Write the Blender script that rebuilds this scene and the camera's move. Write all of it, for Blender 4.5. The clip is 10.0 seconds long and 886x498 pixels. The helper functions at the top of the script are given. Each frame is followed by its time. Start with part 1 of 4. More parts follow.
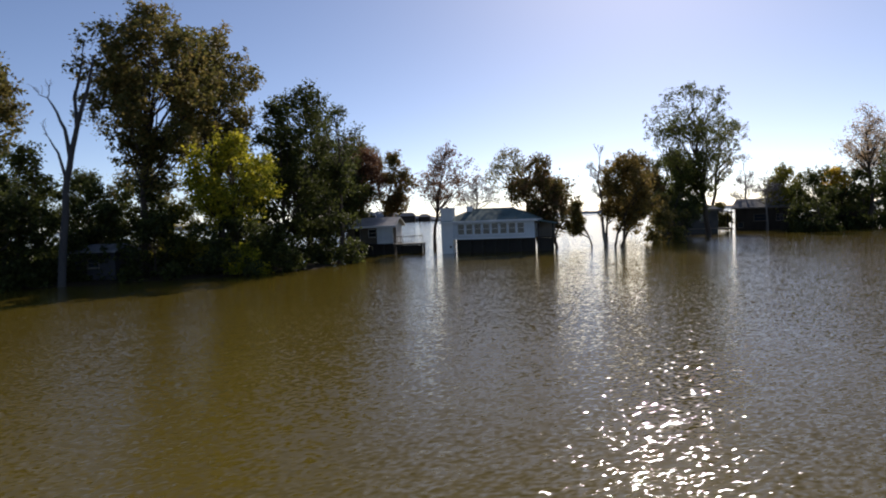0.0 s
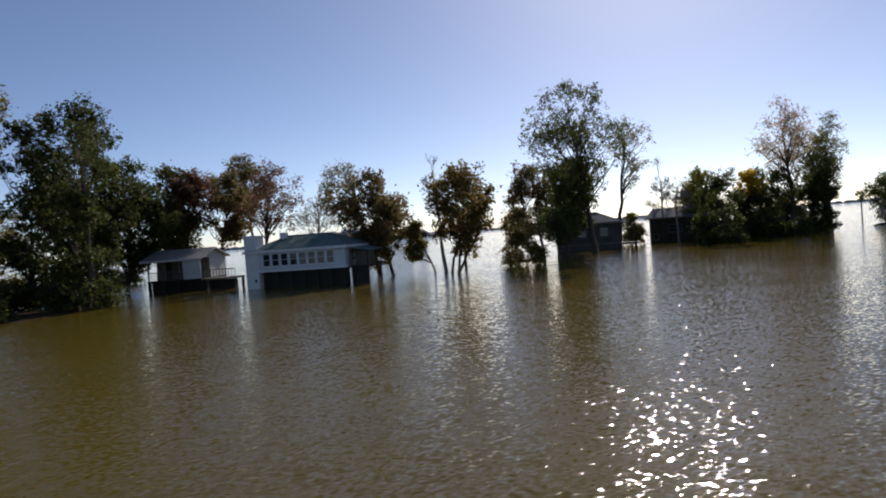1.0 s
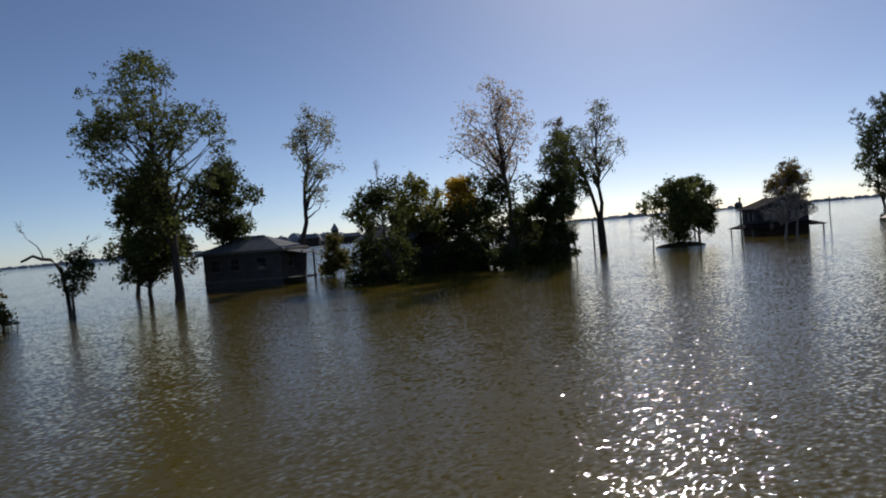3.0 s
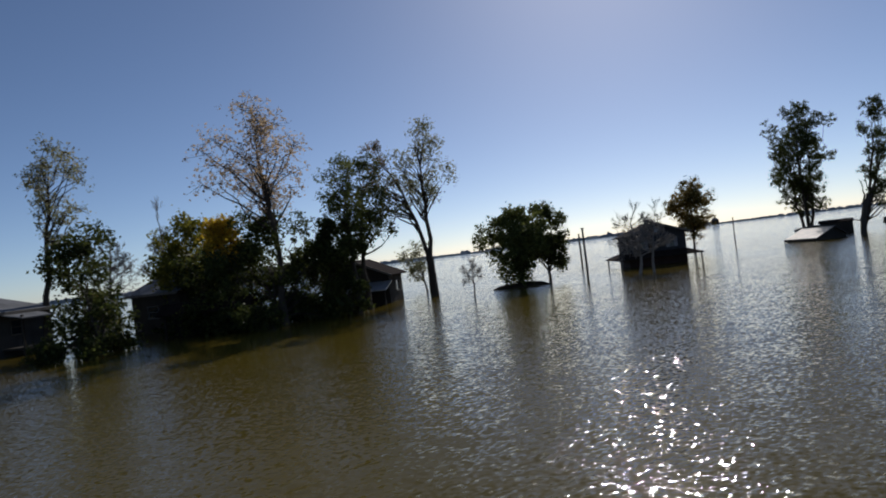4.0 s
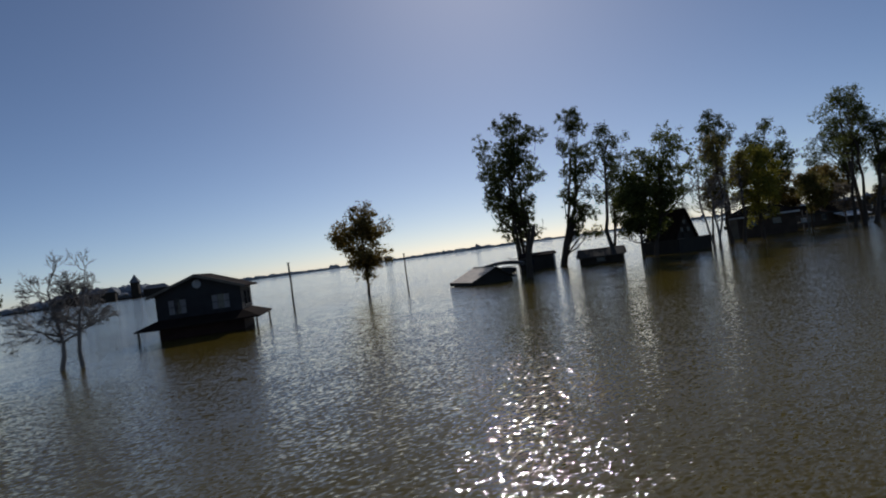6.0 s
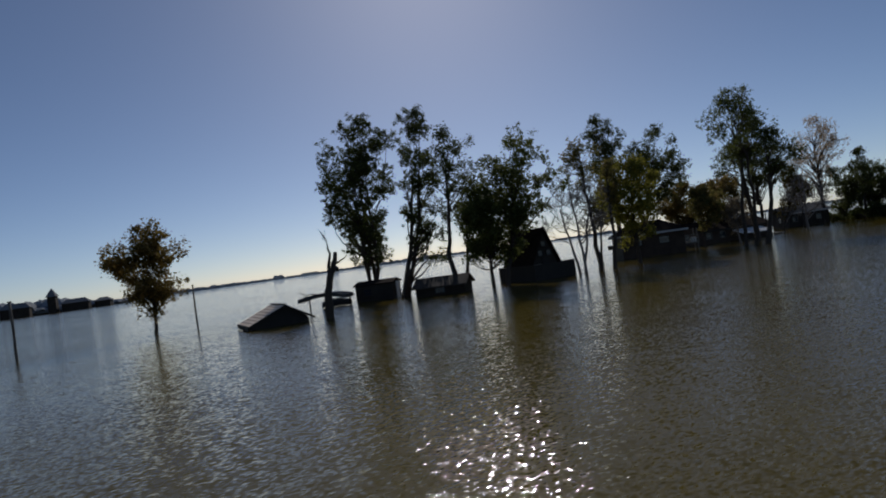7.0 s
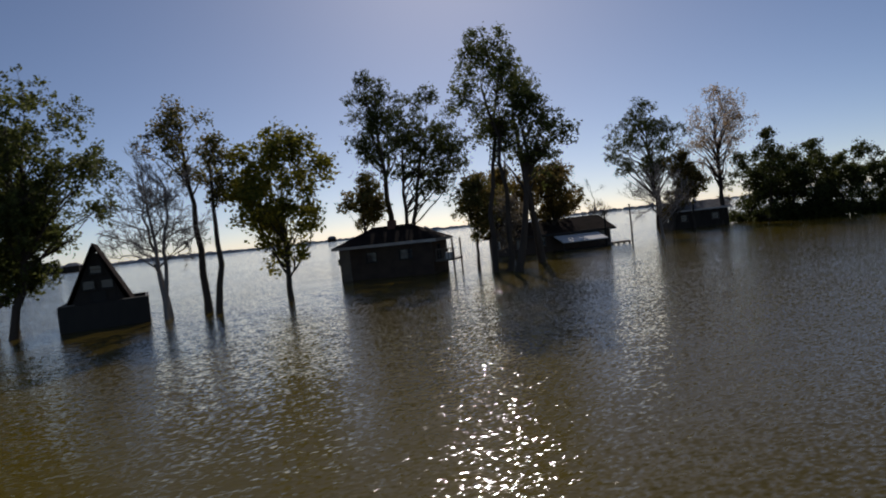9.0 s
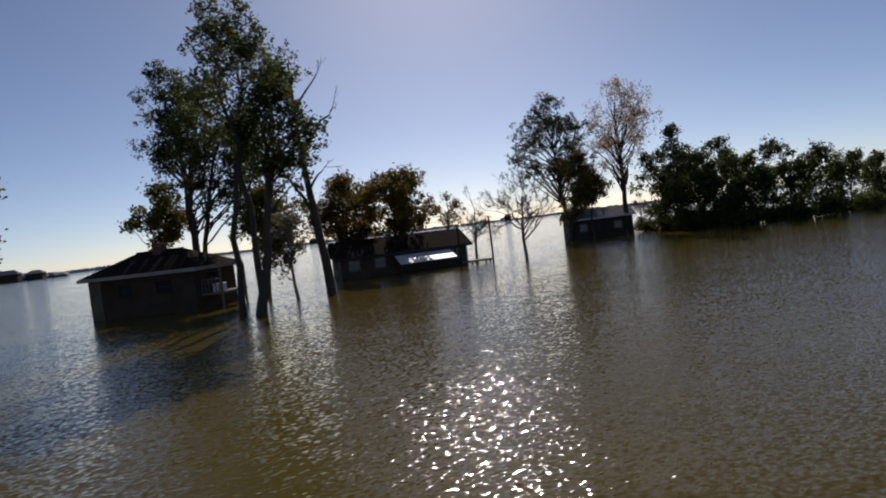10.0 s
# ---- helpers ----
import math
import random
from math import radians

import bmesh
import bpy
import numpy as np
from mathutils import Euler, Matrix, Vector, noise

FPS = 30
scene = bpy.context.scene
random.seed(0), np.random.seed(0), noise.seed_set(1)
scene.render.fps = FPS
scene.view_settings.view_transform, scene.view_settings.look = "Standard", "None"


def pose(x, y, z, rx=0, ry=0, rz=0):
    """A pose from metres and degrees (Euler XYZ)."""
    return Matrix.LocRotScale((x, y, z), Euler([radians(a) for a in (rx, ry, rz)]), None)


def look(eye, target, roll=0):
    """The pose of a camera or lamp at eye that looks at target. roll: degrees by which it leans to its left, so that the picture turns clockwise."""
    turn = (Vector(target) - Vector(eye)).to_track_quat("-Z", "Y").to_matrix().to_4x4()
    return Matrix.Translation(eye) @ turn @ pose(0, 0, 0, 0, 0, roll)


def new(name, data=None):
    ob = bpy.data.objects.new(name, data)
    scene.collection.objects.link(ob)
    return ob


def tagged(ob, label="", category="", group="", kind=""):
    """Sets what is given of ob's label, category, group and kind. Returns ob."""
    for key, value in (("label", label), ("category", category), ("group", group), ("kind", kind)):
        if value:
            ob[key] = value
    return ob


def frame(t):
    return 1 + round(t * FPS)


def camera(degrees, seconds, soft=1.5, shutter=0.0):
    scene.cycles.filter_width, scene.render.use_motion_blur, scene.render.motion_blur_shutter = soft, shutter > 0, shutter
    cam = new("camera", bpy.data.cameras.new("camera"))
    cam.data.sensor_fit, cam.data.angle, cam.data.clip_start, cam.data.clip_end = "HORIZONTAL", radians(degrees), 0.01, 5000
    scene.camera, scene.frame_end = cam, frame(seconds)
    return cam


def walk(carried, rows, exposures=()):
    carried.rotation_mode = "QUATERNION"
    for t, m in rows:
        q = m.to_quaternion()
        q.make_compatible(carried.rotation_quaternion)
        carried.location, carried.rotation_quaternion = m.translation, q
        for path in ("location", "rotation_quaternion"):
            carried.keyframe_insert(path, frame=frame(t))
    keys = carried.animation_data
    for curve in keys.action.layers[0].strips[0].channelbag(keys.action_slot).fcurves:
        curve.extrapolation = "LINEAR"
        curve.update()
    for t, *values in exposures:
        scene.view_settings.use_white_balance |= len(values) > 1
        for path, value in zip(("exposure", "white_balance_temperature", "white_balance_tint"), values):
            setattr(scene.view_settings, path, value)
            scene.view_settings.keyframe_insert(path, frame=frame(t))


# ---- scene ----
# ---------------------------------------------------------------- camera
cam = camera(70.0, 10.0, soft=1.9, shutter=0.1)
ROWS = [
    (0, 2.787, -7.338, 3.090, -7.035, -2.809, -2.216),
    (0.5, 11.141, -4.393, 3.029, -6.112, -1.596, -4.001),
    (1, 19.095, -1.249, 3.092, -5.992, -1.478, -4.359),
    (1.5, 26.992, 2.582, 3.092, -7.643, -1.946, -3.618),
    (2, 34.737, 5.992, 3.115, -8.415, -1.879, -3.665),
    (2.2, 38.020, 7.442, 3.106, -8.642, -2.093, -5.371),
    (3.3, 56.264, 15.975, 3.106, -7.311, -1.050, -4.759),
    (3.5, 59.475, 17.579, 3.117, -7.594, -0.660, -5.387),
    (4, 67.240, 20.642, 3.126, -9.139, 0.621, -6.852),
    (4.5, 74.845, 23.663, 3.126, -10.803, 1.067, -6.925),
    (5, 82.554, 26.749, 3.095, -12.757, 0.915, -7.238),
    (5.3, 86.604, 27.709, 3.138, -14.497, 0.693, -6.744),
    (5.5, 89.327, 28.407, 3.116, -15.741, 0.696, -7.477),
    (5.7, 92.291, 29.437, 3.094, -17.586, 0.388, -7.667),
    (6.8, 108.167, 36.565, 3.100, -23.784, 0.713, -7.986),
    (7, 111.570, 37.690, 3.146, -24.352, 0.571, -7.909),
    (7.5, 120.375, 39.835, 3.104, -24.477, -0.078, -7.527),
    (7.7, 124.018, 40.821, 3.146, -24.445, -0.382, -7.867),
    (8, 129.411, 42.491, 3.093, -24.004, -0.746, -7.009),
    (8.4, 136.261, 44.408, 3.084, -23.202, -1.302, -7.027),
    (8.5, 137.825, 44.759, 3.085, -23.219, -1.135, -6.837),
    (9, 144.765, 45.691, 3.153, -23.071, -1.847, -6.176),
    (9.5, 153.096, 47.518, 3.099, -22.885, -1.823, -6.120),
    (10, 160.137, 48.730, 3.104, -24.068, -1.965, -6.843),
]
walk(cam, [(t, pose(x, y, z, 0, 0, yaw) @ pose(0, 0, 0, 90 + pitch, 0, 0) @ pose(0, 0, 0, 0, 0, roll))
           for t, x, y, z, yaw, pitch, roll in ROWS],
     exposures=[(0.0, 0.06, 6750, 17), (2.0, -0.36, 6450, 15), (4.5, -0.72, 6150, 12), (7.5, -1.08, 6250, 13), (10.0, -0.58, 6700, 17)])

# ---------------------------------------------------------------- sky and sun
SUN_AZ, SUN_EL = 26.0, 31.0          # degrees from +y towards +x, and above the horizon
world = bpy.data.worlds.new("sky")
scene.world = world
world.use_nodes = True
wn = world.node_tree
sky = wn.nodes.new("ShaderNodeTexSky")
sky.sky_type = "NISHITA"
sky.sun_disc = False
sky.sun_elevation = radians(SUN_EL)
sky.sun_rotation = radians(SUN_AZ)
sky.air_density, sky.dust_density, sky.ozone_density = 0.6, 0.25, 2.2
wn.nodes["Background"].inputs["Strength"].default_value = 0.112
wn.links.new(sky.outputs[0], wn.nodes["Background"].inputs["Color"])
lamp = bpy.data.lights.new("sun", "SUN")
lamp.energy, lamp.angle, lamp.color = 3.6, radians(0.53), (1.0, 0.95, 0.86)
sun = new("sun", lamp)
sa, se = radians(SUN_AZ), radians(SUN_EL)
sun.matrix_world = look((0, 0, 60), (-math.sin(sa) * math.cos(se), -math.cos(sa) * math.cos(se), 60 - math.sin(se)))


# ---------------------------------------------------------------- materials
def nodes_of(name):
    m = bpy.data.materials.new(name)
    m.use_nodes = True
    t = m.node_tree
    return m, t, t.nodes["Principled BSDF"]


def ramp_of(t, fac, stops):
    r = t.nodes.new("ShaderNodeValToRGB")
    while len(r.color_ramp.elements) < len(stops):
        r.color_ramp.elements.new(0.5)
    for e, (p, c) in zip(r.color_ramp.elements, stops):
        e.position, e.color = p, (*c, 1)
    t.links.new(fac, r.inputs[0])
    return r.outputs[0]


def noise_of(t, scale, detail=4, stretch=(1, 1, 1), rough=0.55):
    co = t.nodes.new("ShaderNodeTexCoord")
    mp = t.nodes.new("ShaderNodeMapping")
    mp.inputs["Scale"].default_value = stretch
    n = t.nodes.new("ShaderNodeTexNoise")
    n.inputs["Scale"].default_value, n.inputs["Detail"].default_value, n.inputs["Roughness"].default_value = scale, detail, rough
    t.links.new(co.outputs["Object"], mp.inputs[0])
    t.links.new(mp.outputs[0], n.inputs["Vector"])
    return n.outputs["Fac"]


def bump_of(t, height, strength, distance, normal=None):
    b = t.nodes.new("ShaderNodeBump")
    b.inputs["Strength"].default_value, b.inputs["Distance"].default_value = strength, distance
    t.links.new(height, b.inputs["Height"])
    if normal:
        t.links.new(normal, b.inputs["Normal"])
    return b.outputs[0]


def scaled(c, k):
    return tuple(min(1, v * k) for v in c)


def surface(name, colour, rough=0.7, scale=1.2, stretch=(1, 1, 1), spread=0.35, fine=25, bump=0.25, metal=0.0):
    """A painted, wooden or mineral surface: large stains, fine grain and relief."""
    m, t, p = nodes_of(name)
    big = noise_of(t, scale, 5, stretch)
    small = noise_of(t, fine, 3, stretch)
    mix = t.nodes.new("ShaderNodeMath")
    mix.operation = "MULTIPLY_ADD"
    mix.inputs[1].default_value = 0.35
    t.links.new(small, mix.inputs[0])
    t.links.new(big, mix.inputs[2])
    t.links.new(ramp_of(t, mix.outputs[0], [(0.4, scaled(colour, 1 - spread)), (0.68, colour), (0.95, scaled(colour, 1 + spread * 0.6))]), p.inputs["Base Color"])
    p.inputs["Roughness"].default_value, p.inputs["Metallic"].default_value = rough, metal
    t.links.new(bump_of(t, small, bump, 0.01), p.inputs["Normal"])
    return m


def boards(name, colour, pitch=0.15, rough=0.65, spread=0.3, axis=2, bump=0.6, gloss=0.15):
    """Lapped or upright boards with a groove at each joint."""
    m, t, p = nodes_of(name)
    co = t.nodes.new("ShaderNodeTexCoord")
    sep = t.nodes.new("ShaderNodeSeparateXYZ")
    t.links.new(co.outputs["Object"], sep.inputs[0])
    d = t.nodes.new("ShaderNodeMath")
    d.operation = "DIVIDE"
    d.inputs[1].default_value = pitch
    src = sep.outputs[axis]
    if axis == 0:
        add = t.nodes.new("ShaderNodeMath")
        t.links.new(sep.outputs[0], add.inputs[0])
        t.links.new(sep.outputs[1], add.inputs[1])
        src = add.outputs[0]
    t.links.new(src, d.inputs[0])
    fr = t.nodes.new("ShaderNodeMath")
    fr.operation = "FRACT"
    t.links.new(d.outputs[0], fr.inputs[0])
    big = noise_of(t, 0.9, 5, (1, 1, 1) if axis == 2 else (1, 1, 0.3))
    t.links.new(ramp_of(t, big, [(0.3, scaled(colour, 1 - spread)), (0.55, colour), (0.8, scaled(colour, 1 + spread * 0.5))]), p.inputs["Base Color"])
    saw = ramp_of(t, fr.outputs[0], [(0.0, (0, 0, 0)), (0.12, (0.8, 0.8, 0.8)), (1.0, (1, 1, 1))])
    t.links.new(bump_of(t, saw, bump, 0.02), p.inputs["Normal"])
    p.inputs["Roughness"].default_value = rough
    p.inputs["Specular IOR Level"].default_value = gloss
    return m


def foliage(name, a, b, c):
    """Leaves that let some light through; each leaf takes a colour between a, b and c."""
    m, t, p = nodes_of(name)
    geo = t.nodes.new("ShaderNodeNewGeometry")
    patch = noise_of(t, 0.5, 3)
    add = t.nodes.new("ShaderNodeMath")
    add.operation = "MULTIPLY_ADD"
    add.inputs[1].default_value = 0.55
    t.links.new(geo.outputs["Random Per Island"], add.inputs[0])
    t.links.new(patch, add.inputs[2])
    col = ramp_of(t, add.outputs[0], [(0.4, a), (0.75, b), (1.0, c)])
    t.links.new(col, p.inputs["Base Color"])
    p.inputs["Roughness"].default_value = 0.55
    p.inputs["Specular IOR Level"].default_value = 0.3
    tr = t.nodes.new("ShaderNodeBsdfTranslucent")
    t.links.new(col, tr.inputs["Color"])
    mx = t.nodes.new("ShaderNodeMixShader")
    mx.inputs[0].default_value = 0.6
    t.links.new(p.outputs[0], mx.inputs[1])
    t.links.new(tr.outputs[0], mx.inputs[2])
    t.links.new(mx.outputs[0], t.nodes["Material Output"].inputs["Surface"])
    return m


def water_material():
    """Silty water: a brown body under a calm surface, with fine ripples and scattered steep wavelets."""
    m, t, p = nodes_of("muddy_flood_water")
    silt = noise_of(t, 0.03, 4, (1, 1, 1), 0.6)
    t.links.new(ramp_of(t, silt, [(0.3, (0.102, 0.073, 0.010)), (0.55, (0.126, 0.092, 0.014)), (0.8, (0.148, 0.110, 0.019))]), p.inputs["Base Color"])
    p.inputs["Roughness"].default_value = 0.045
    p.inputs["IOR"].default_value = 1.33
    p.inputs["Specular IOR Level"].default_value = 0.26
    co = t.nodes.new("ShaderNodeTexCoord")

    def vec(op, x, y):
        n = t.nodes.new("ShaderNodeVectorMath")
        n.operation = op
        for i, v in enumerate((x, y)):
            if isinstance(v, tuple):
                n.inputs[i].default_value = v
            elif v is not None:
                t.links.new(v, n.inputs[i])
        return n.outputs[0]

    def slopes(scale, stretch, detail, turn, steep):
        """Wave slopes towards x and y, about nought."""
        mp = t.nodes.new("ShaderNodeMapping")
        mp.inputs["Scale"].default_value = stretch
        mp.inputs["Rotation"].default_value = (0, 0, radians(turn))
        n = t.nodes.new("ShaderNodeTexNoise")
        n.inputs["Scale"].default_value, n.inputs["Detail"].default_value = scale, detail
        t.links.new(co.outputs["Object"], mp.inputs[0])
        t.links.new(mp.outputs[0], n.inputs["Vector"])
        return vec("MULTIPLY", vec("SUBTRACT", n.outputs["Color"], (0.5, 0.5, 0.5)), steep)

    # wind ripples of a hand's width on wavelets of half a metre on a slow swell; gusts liven them
    ripple = slopes(11.0, (1.0, 1.2, 1), 1.0, 20, (0.86, 0.74, 0.0))
    gust = ramp_of(t, noise_of(t, 0.09, 3, (1.0, 0.45, 1)), [(0.35, (0.7, 0.7, 0.7)), (0.65, (1.1, 1.1, 1.1))])
    total = vec("ADD", vec("MULTIPLY", ripple, gust), slopes(2.4, (1.0, 1.4, 1), 1.5, 12, (0.11, 0.13, 0.0)))
    total = vec("ADD", total, slopes(0.3, (1.0, 1.6, 1), 1.0, 25, (0.03, 0.05, 0.0)))
    t.links.new(vec("NORMALIZE", vec("ADD", total, (0.0, 0.0, 1.0)), None), p.inputs["Normal"])
    return m


WATER = water_material()
BARK = surface("bark", (0.065, 0.048, 0.034), 0.9, 3, (1, 1, 0.25), 0.4, 30, 0.8)
BARK_GREY = surface("grey_bark", (0.23, 0.205, 0.185), 0.9, 3, (1, 1, 0.25), 0.35, 30, 0.7)
SNAG_BARK = surface("weathered_snag", (0.065, 0.06, 0.058), 0.9, 3, (1, 1, 0.25), 0.35, 30, 0.7)
LEAVES = {
    "dark": foliage("dark_leaves", (0.034, 0.042, 0.012), (0.064, 0.080, 0.020), (0.125, 0.140, 0.036)),
    "green": foliage("green_leaves", (0.058, 0.074, 0.020), (0.110, 0.130, 0.032), (0.200, 0.210, 0.060)),
    "olive": foliage("olive_leaves", (0.074, 0.080, 0.020), (0.165, 0.155, 0.042), (0.300, 0.220, 0.070)),
    "yolive": foliage("yellow_olive_leaves", (0.102, 0.111, 0.017), (0.221, 0.212, 0.031), (0.374, 0.323, 0.051)),
    "yellow": foliage("yellow_green_leaves", (0.085, 0.105, 0.016), (0.330, 0.340, 0.026), (0.600, 0.510, 0.045)),
    "gold": foliage("golden_leaves", (0.272, 0.170, 0.017), (0.561, 0.340, 0.027), (0.750, 0.544, 0.051)),
    "red": foliage("russet_leaves", (0.085, 0.043, 0.027), (0.187, 0.093, 0.054), (0.323, 0.187, 0.102)),
    "redgreen": foliage("russet_green_leaves", (0.075, 0.080, 0.022), (0.165, 0.140, 0.048), (0.290, 0.170, 0.080)),
    "brown": foliage("brown_olive_leaves", (0.085, 0.076, 0.024), (0.204, 0.150, 0.041), (0.357, 0.238, 0.068)),
    "pale": foliage("pale_leaves", (0.153, 0.170, 0.076), (0.272, 0.272, 0.136), (0.425, 0.374, 0.204)),
    "peach": foliage("peach_leaves", (0.30, 0.23, 0.13), (0.54, 0.40, 0.25), (0.72, 0.54, 0.36)),
    "grey": foliage("grey_brown_leaves", (0.119, 0.102, 0.076), (0.204, 0.170, 0.119), (0.306, 0.255, 0.170)),
}
WHITE = boards("white_clapboard", (0.62, 0.66, 0.68), 0.16, 0.6, 0.15)
WHITE_TRIM = surface("white_trim", (0.72, 0.73, 0.73), 0.5, 2, (1, 1, 1), 0.12, 30, 0.1)
GREEN_ROOF = boards("grey_green_shingles", (0.13, 0.19, 0.18), 0.14, 0.85, 0.3)
GREY_ROOF = boards("grey_shingles", (0.21, 0.21, 0.215), 0.14, 0.85, 0.35)
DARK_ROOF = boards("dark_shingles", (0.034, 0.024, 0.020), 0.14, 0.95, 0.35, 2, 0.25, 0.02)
TIN = surface("weathered_tin", (0.42, 0.41, 0.40), 0.45, 1.5, (1, 1, 1), 0.3, 20, 0.15, 0.4)
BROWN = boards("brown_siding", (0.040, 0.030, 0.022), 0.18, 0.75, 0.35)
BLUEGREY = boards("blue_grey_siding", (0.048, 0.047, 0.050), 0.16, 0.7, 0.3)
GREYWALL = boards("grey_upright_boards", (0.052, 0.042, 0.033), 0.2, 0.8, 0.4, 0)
SLATE = boards("slate_grey_siding", (0.10, 0.095, 0.09), 0.18, 0.75, 0.3)
TAN = boards("tan_siding", (0.19, 0.16, 0.125), 0.17, 0.75, 0.3)
UMBER = boards("umber_siding", (0.085, 0.06, 0.045), 0.17, 0.75, 0.3)
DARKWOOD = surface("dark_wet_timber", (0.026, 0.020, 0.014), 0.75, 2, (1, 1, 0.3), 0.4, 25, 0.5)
GREYWOOD = surface("weathered_timber", (0.16, 0.138, 0.11), 0.8, 2, (1, 1, 0.3), 0.35, 25, 0.5)
DECK = surface("pale_deck_planks", (0.42, 0.34, 0.25), 0.7, 2, (1, 1, 1), 0.3, 25, 0.3)
BROWN_ROOF = boards("brown_shingles", (0.085, 0.068, 0.055), 0.14, 0.85, 0.35)
# tan boards, with the sky's sheen put into their pale colour
SHEEN_BOARDS = surface("sheen_brightened_boards", (0.70, 0.55, 0.40), 0.6, 2, (1, 1, 1), 0.25, 25, 0.3)
RED_BRICK = surface("reddish_chimney", (0.20, 0.09, 0.06), 0.85, 3, (1, 1, 1), 0.3, 20, 0.3)
REDWOOD = boards("dark_reddish_siding", (0.055, 0.03, 0.025), 0.18, 0.75, 0.35)
CURTAIN = surface("pale_curtain", (0.28, 0.26, 0.25), 0.9, 2, (4, 4, 0.3), 0.25, 20, 0.1)
MUD = surface("wet_mud", (0.045, 0.034, 0.021), 0.95, 0.7, (1, 1, 1), 0.35, 8, 0.6)
MUD.node_tree.nodes["Principled BSDF"].inputs["Specular IOR Level"].default_value = 0.05
CANVAS = surface("white_awning_metal", (0.78, 0.76, 0.72), 0.5, 1.5, (1, 1, 1), 0.15, 20, 0.1)


def glass_material():
    m, t, p = nodes_of("dark_window_glass")
    p.inputs["Base Color"].default_value = (0.02, 0.03, 0.04, 1)
    p.inputs["Roughness"].default_value = 0.05
    t.links.new(bump_of(t, noise_of(t, 1.5, 2), 0.1, 0.02), p.inputs["Normal"])
    return m


GLASS = glass_material()


# ---------------------------------------------------------------- builders
def link_mesh(name, verts, faces, material, parent=None, label="", smooth=False):
    me = bpy.data.meshes.new(name)
    me.from_pydata(verts, [], faces)
    me.materials.append(material)
    if smooth:
        me.polygons.foreach_set("use_smooth", [True] * len(me.polygons))
    me.update()
    ob = new(name, me)
    if parent:
        ob.parent = parent
    if label:
        tagged(ob, label)
    return ob


def part(name, bm, material, parent, label=""):
    me = bpy.data.meshes.new(name)
    bmesh.ops.recalc_face_normals(bm, faces=bm.faces)
    bm.to_mesh(me)
    bm.free()
    me.materials.append(material)
    ob = new(name, me)
    ob.parent = parent
    if label:
        tagged(ob, label)
    return ob


def thing(name, label, category, x, y, z=0.0, yaw=0.0, group="", kind="", size=1.0):
    ob = new(name)
    ob.matrix_world = pose(x, y, z, 0, 0, yaw) @ Matrix.Scale(size, 4)
    ob.empty_display_size = 0.2
    return tagged(ob, label, category, group, kind)


def add_box(bm, x0, x1, y0, y1, z0, z1):
    v = [bm.verts.new(p) for p in ((x0, y0, z0), (x1, y0, z0), (x1, y1, z0), (x0, y1, z0), (x0, y0, z1), (x1, y0, z1), (x1, y1, z1), (x0, y1, z1))]
    for f in ((0, 3, 2, 1), (4, 5, 6, 7), (0, 1, 5, 4), (1, 2, 6, 5), (2, 3, 7, 6), (3, 0, 4, 7)):
        bm.faces.new([v[i] for i in f])
    return v


def box(name, x0, x1, y0, y1, z0, z1, material, parent, label="", bevel=0.0):
    bm = bmesh.new()
    add_box(bm, x0, x1, y0, y1, z0, z1)
    if bevel:
        bmesh.ops.bevel(bm, geom=bm.edges[:], offset=bevel, segments=1, affect="EDGES")
    return part(name, bm, material, parent, label)


def slab(name, corners, thick, material, parent, label=""):
    """A plate under the given upper corners (three or more, in order), thick metres deep."""
    bm = bmesh.new()
    up = [bm.verts.new(c) for c in corners]
    low = [bm.verts.new((c[0], c[1], c[2] - thick)) for c in corners]
    bm.faces.new(up)
    bm.faces.new(low[::-1])
    for i in range(len(corners)):
        j = (i + 1) % len(corners)
        bm.faces.new((up[i], low[i], low[j], up[j]))
    return part(name, bm, material, parent, label)


def wall(name, length, z0, z1, openings, material, parent, place, thick=0.15):
    """An upright wall from (0, 0) along its own x, with rectangular openings (x0, x1, z0, z1) through it. place: its pose in the thing."""
    xs = sorted({0, length, *[v for o in openings for v in o[:2]]})
    zs = sorted({z0, z1, *[v for o in openings for v in o[2:]]})
    nx, nz = len(xs) - 1, len(zs) - 1
    solid = {(i, k) for i in range(nx) for k in range(nz)
             if not any(o[0] < (xs[i] + xs[i + 1]) / 2 < o[1] and o[2] < (zs[k] + zs[k + 1]) / 2 < o[3] for o in openings)}
    bm = bmesh.new()
    made = {}

    def at(i, k, y):
        if (i, k, y) not in made:
            made[i, k, y] = bm.verts.new((xs[i], y, zs[k]))
        return made[i, k, y]

    for i, k in solid:
        bm.faces.new((at(i, k, 0), at(i + 1, k, 0), at(i + 1, k + 1, 0), at(i, k + 1, 0)))
        bm.faces.new((at(i, k + 1, thick), at(i + 1, k + 1, thick), at(i + 1, k, thick), at(i, k, thick)))
        for di, dk, p, q in ((-1, 0, (i, k), (i, k + 1)), (1, 0, (i + 1, k + 1), (i + 1, k)), (0, -1, (i + 1, k), (i, k)), (0, 1, (i, k + 1), (i + 1, k + 1))):
            if (i + di, k + dk) not in solid:
                bm.faces.new((at(*p, 0), at(*q, 0), at(*q, thick), at(*p, thick)))
    ob = part(name, bm, material, parent)
    ob.matrix_local = place
    return ob


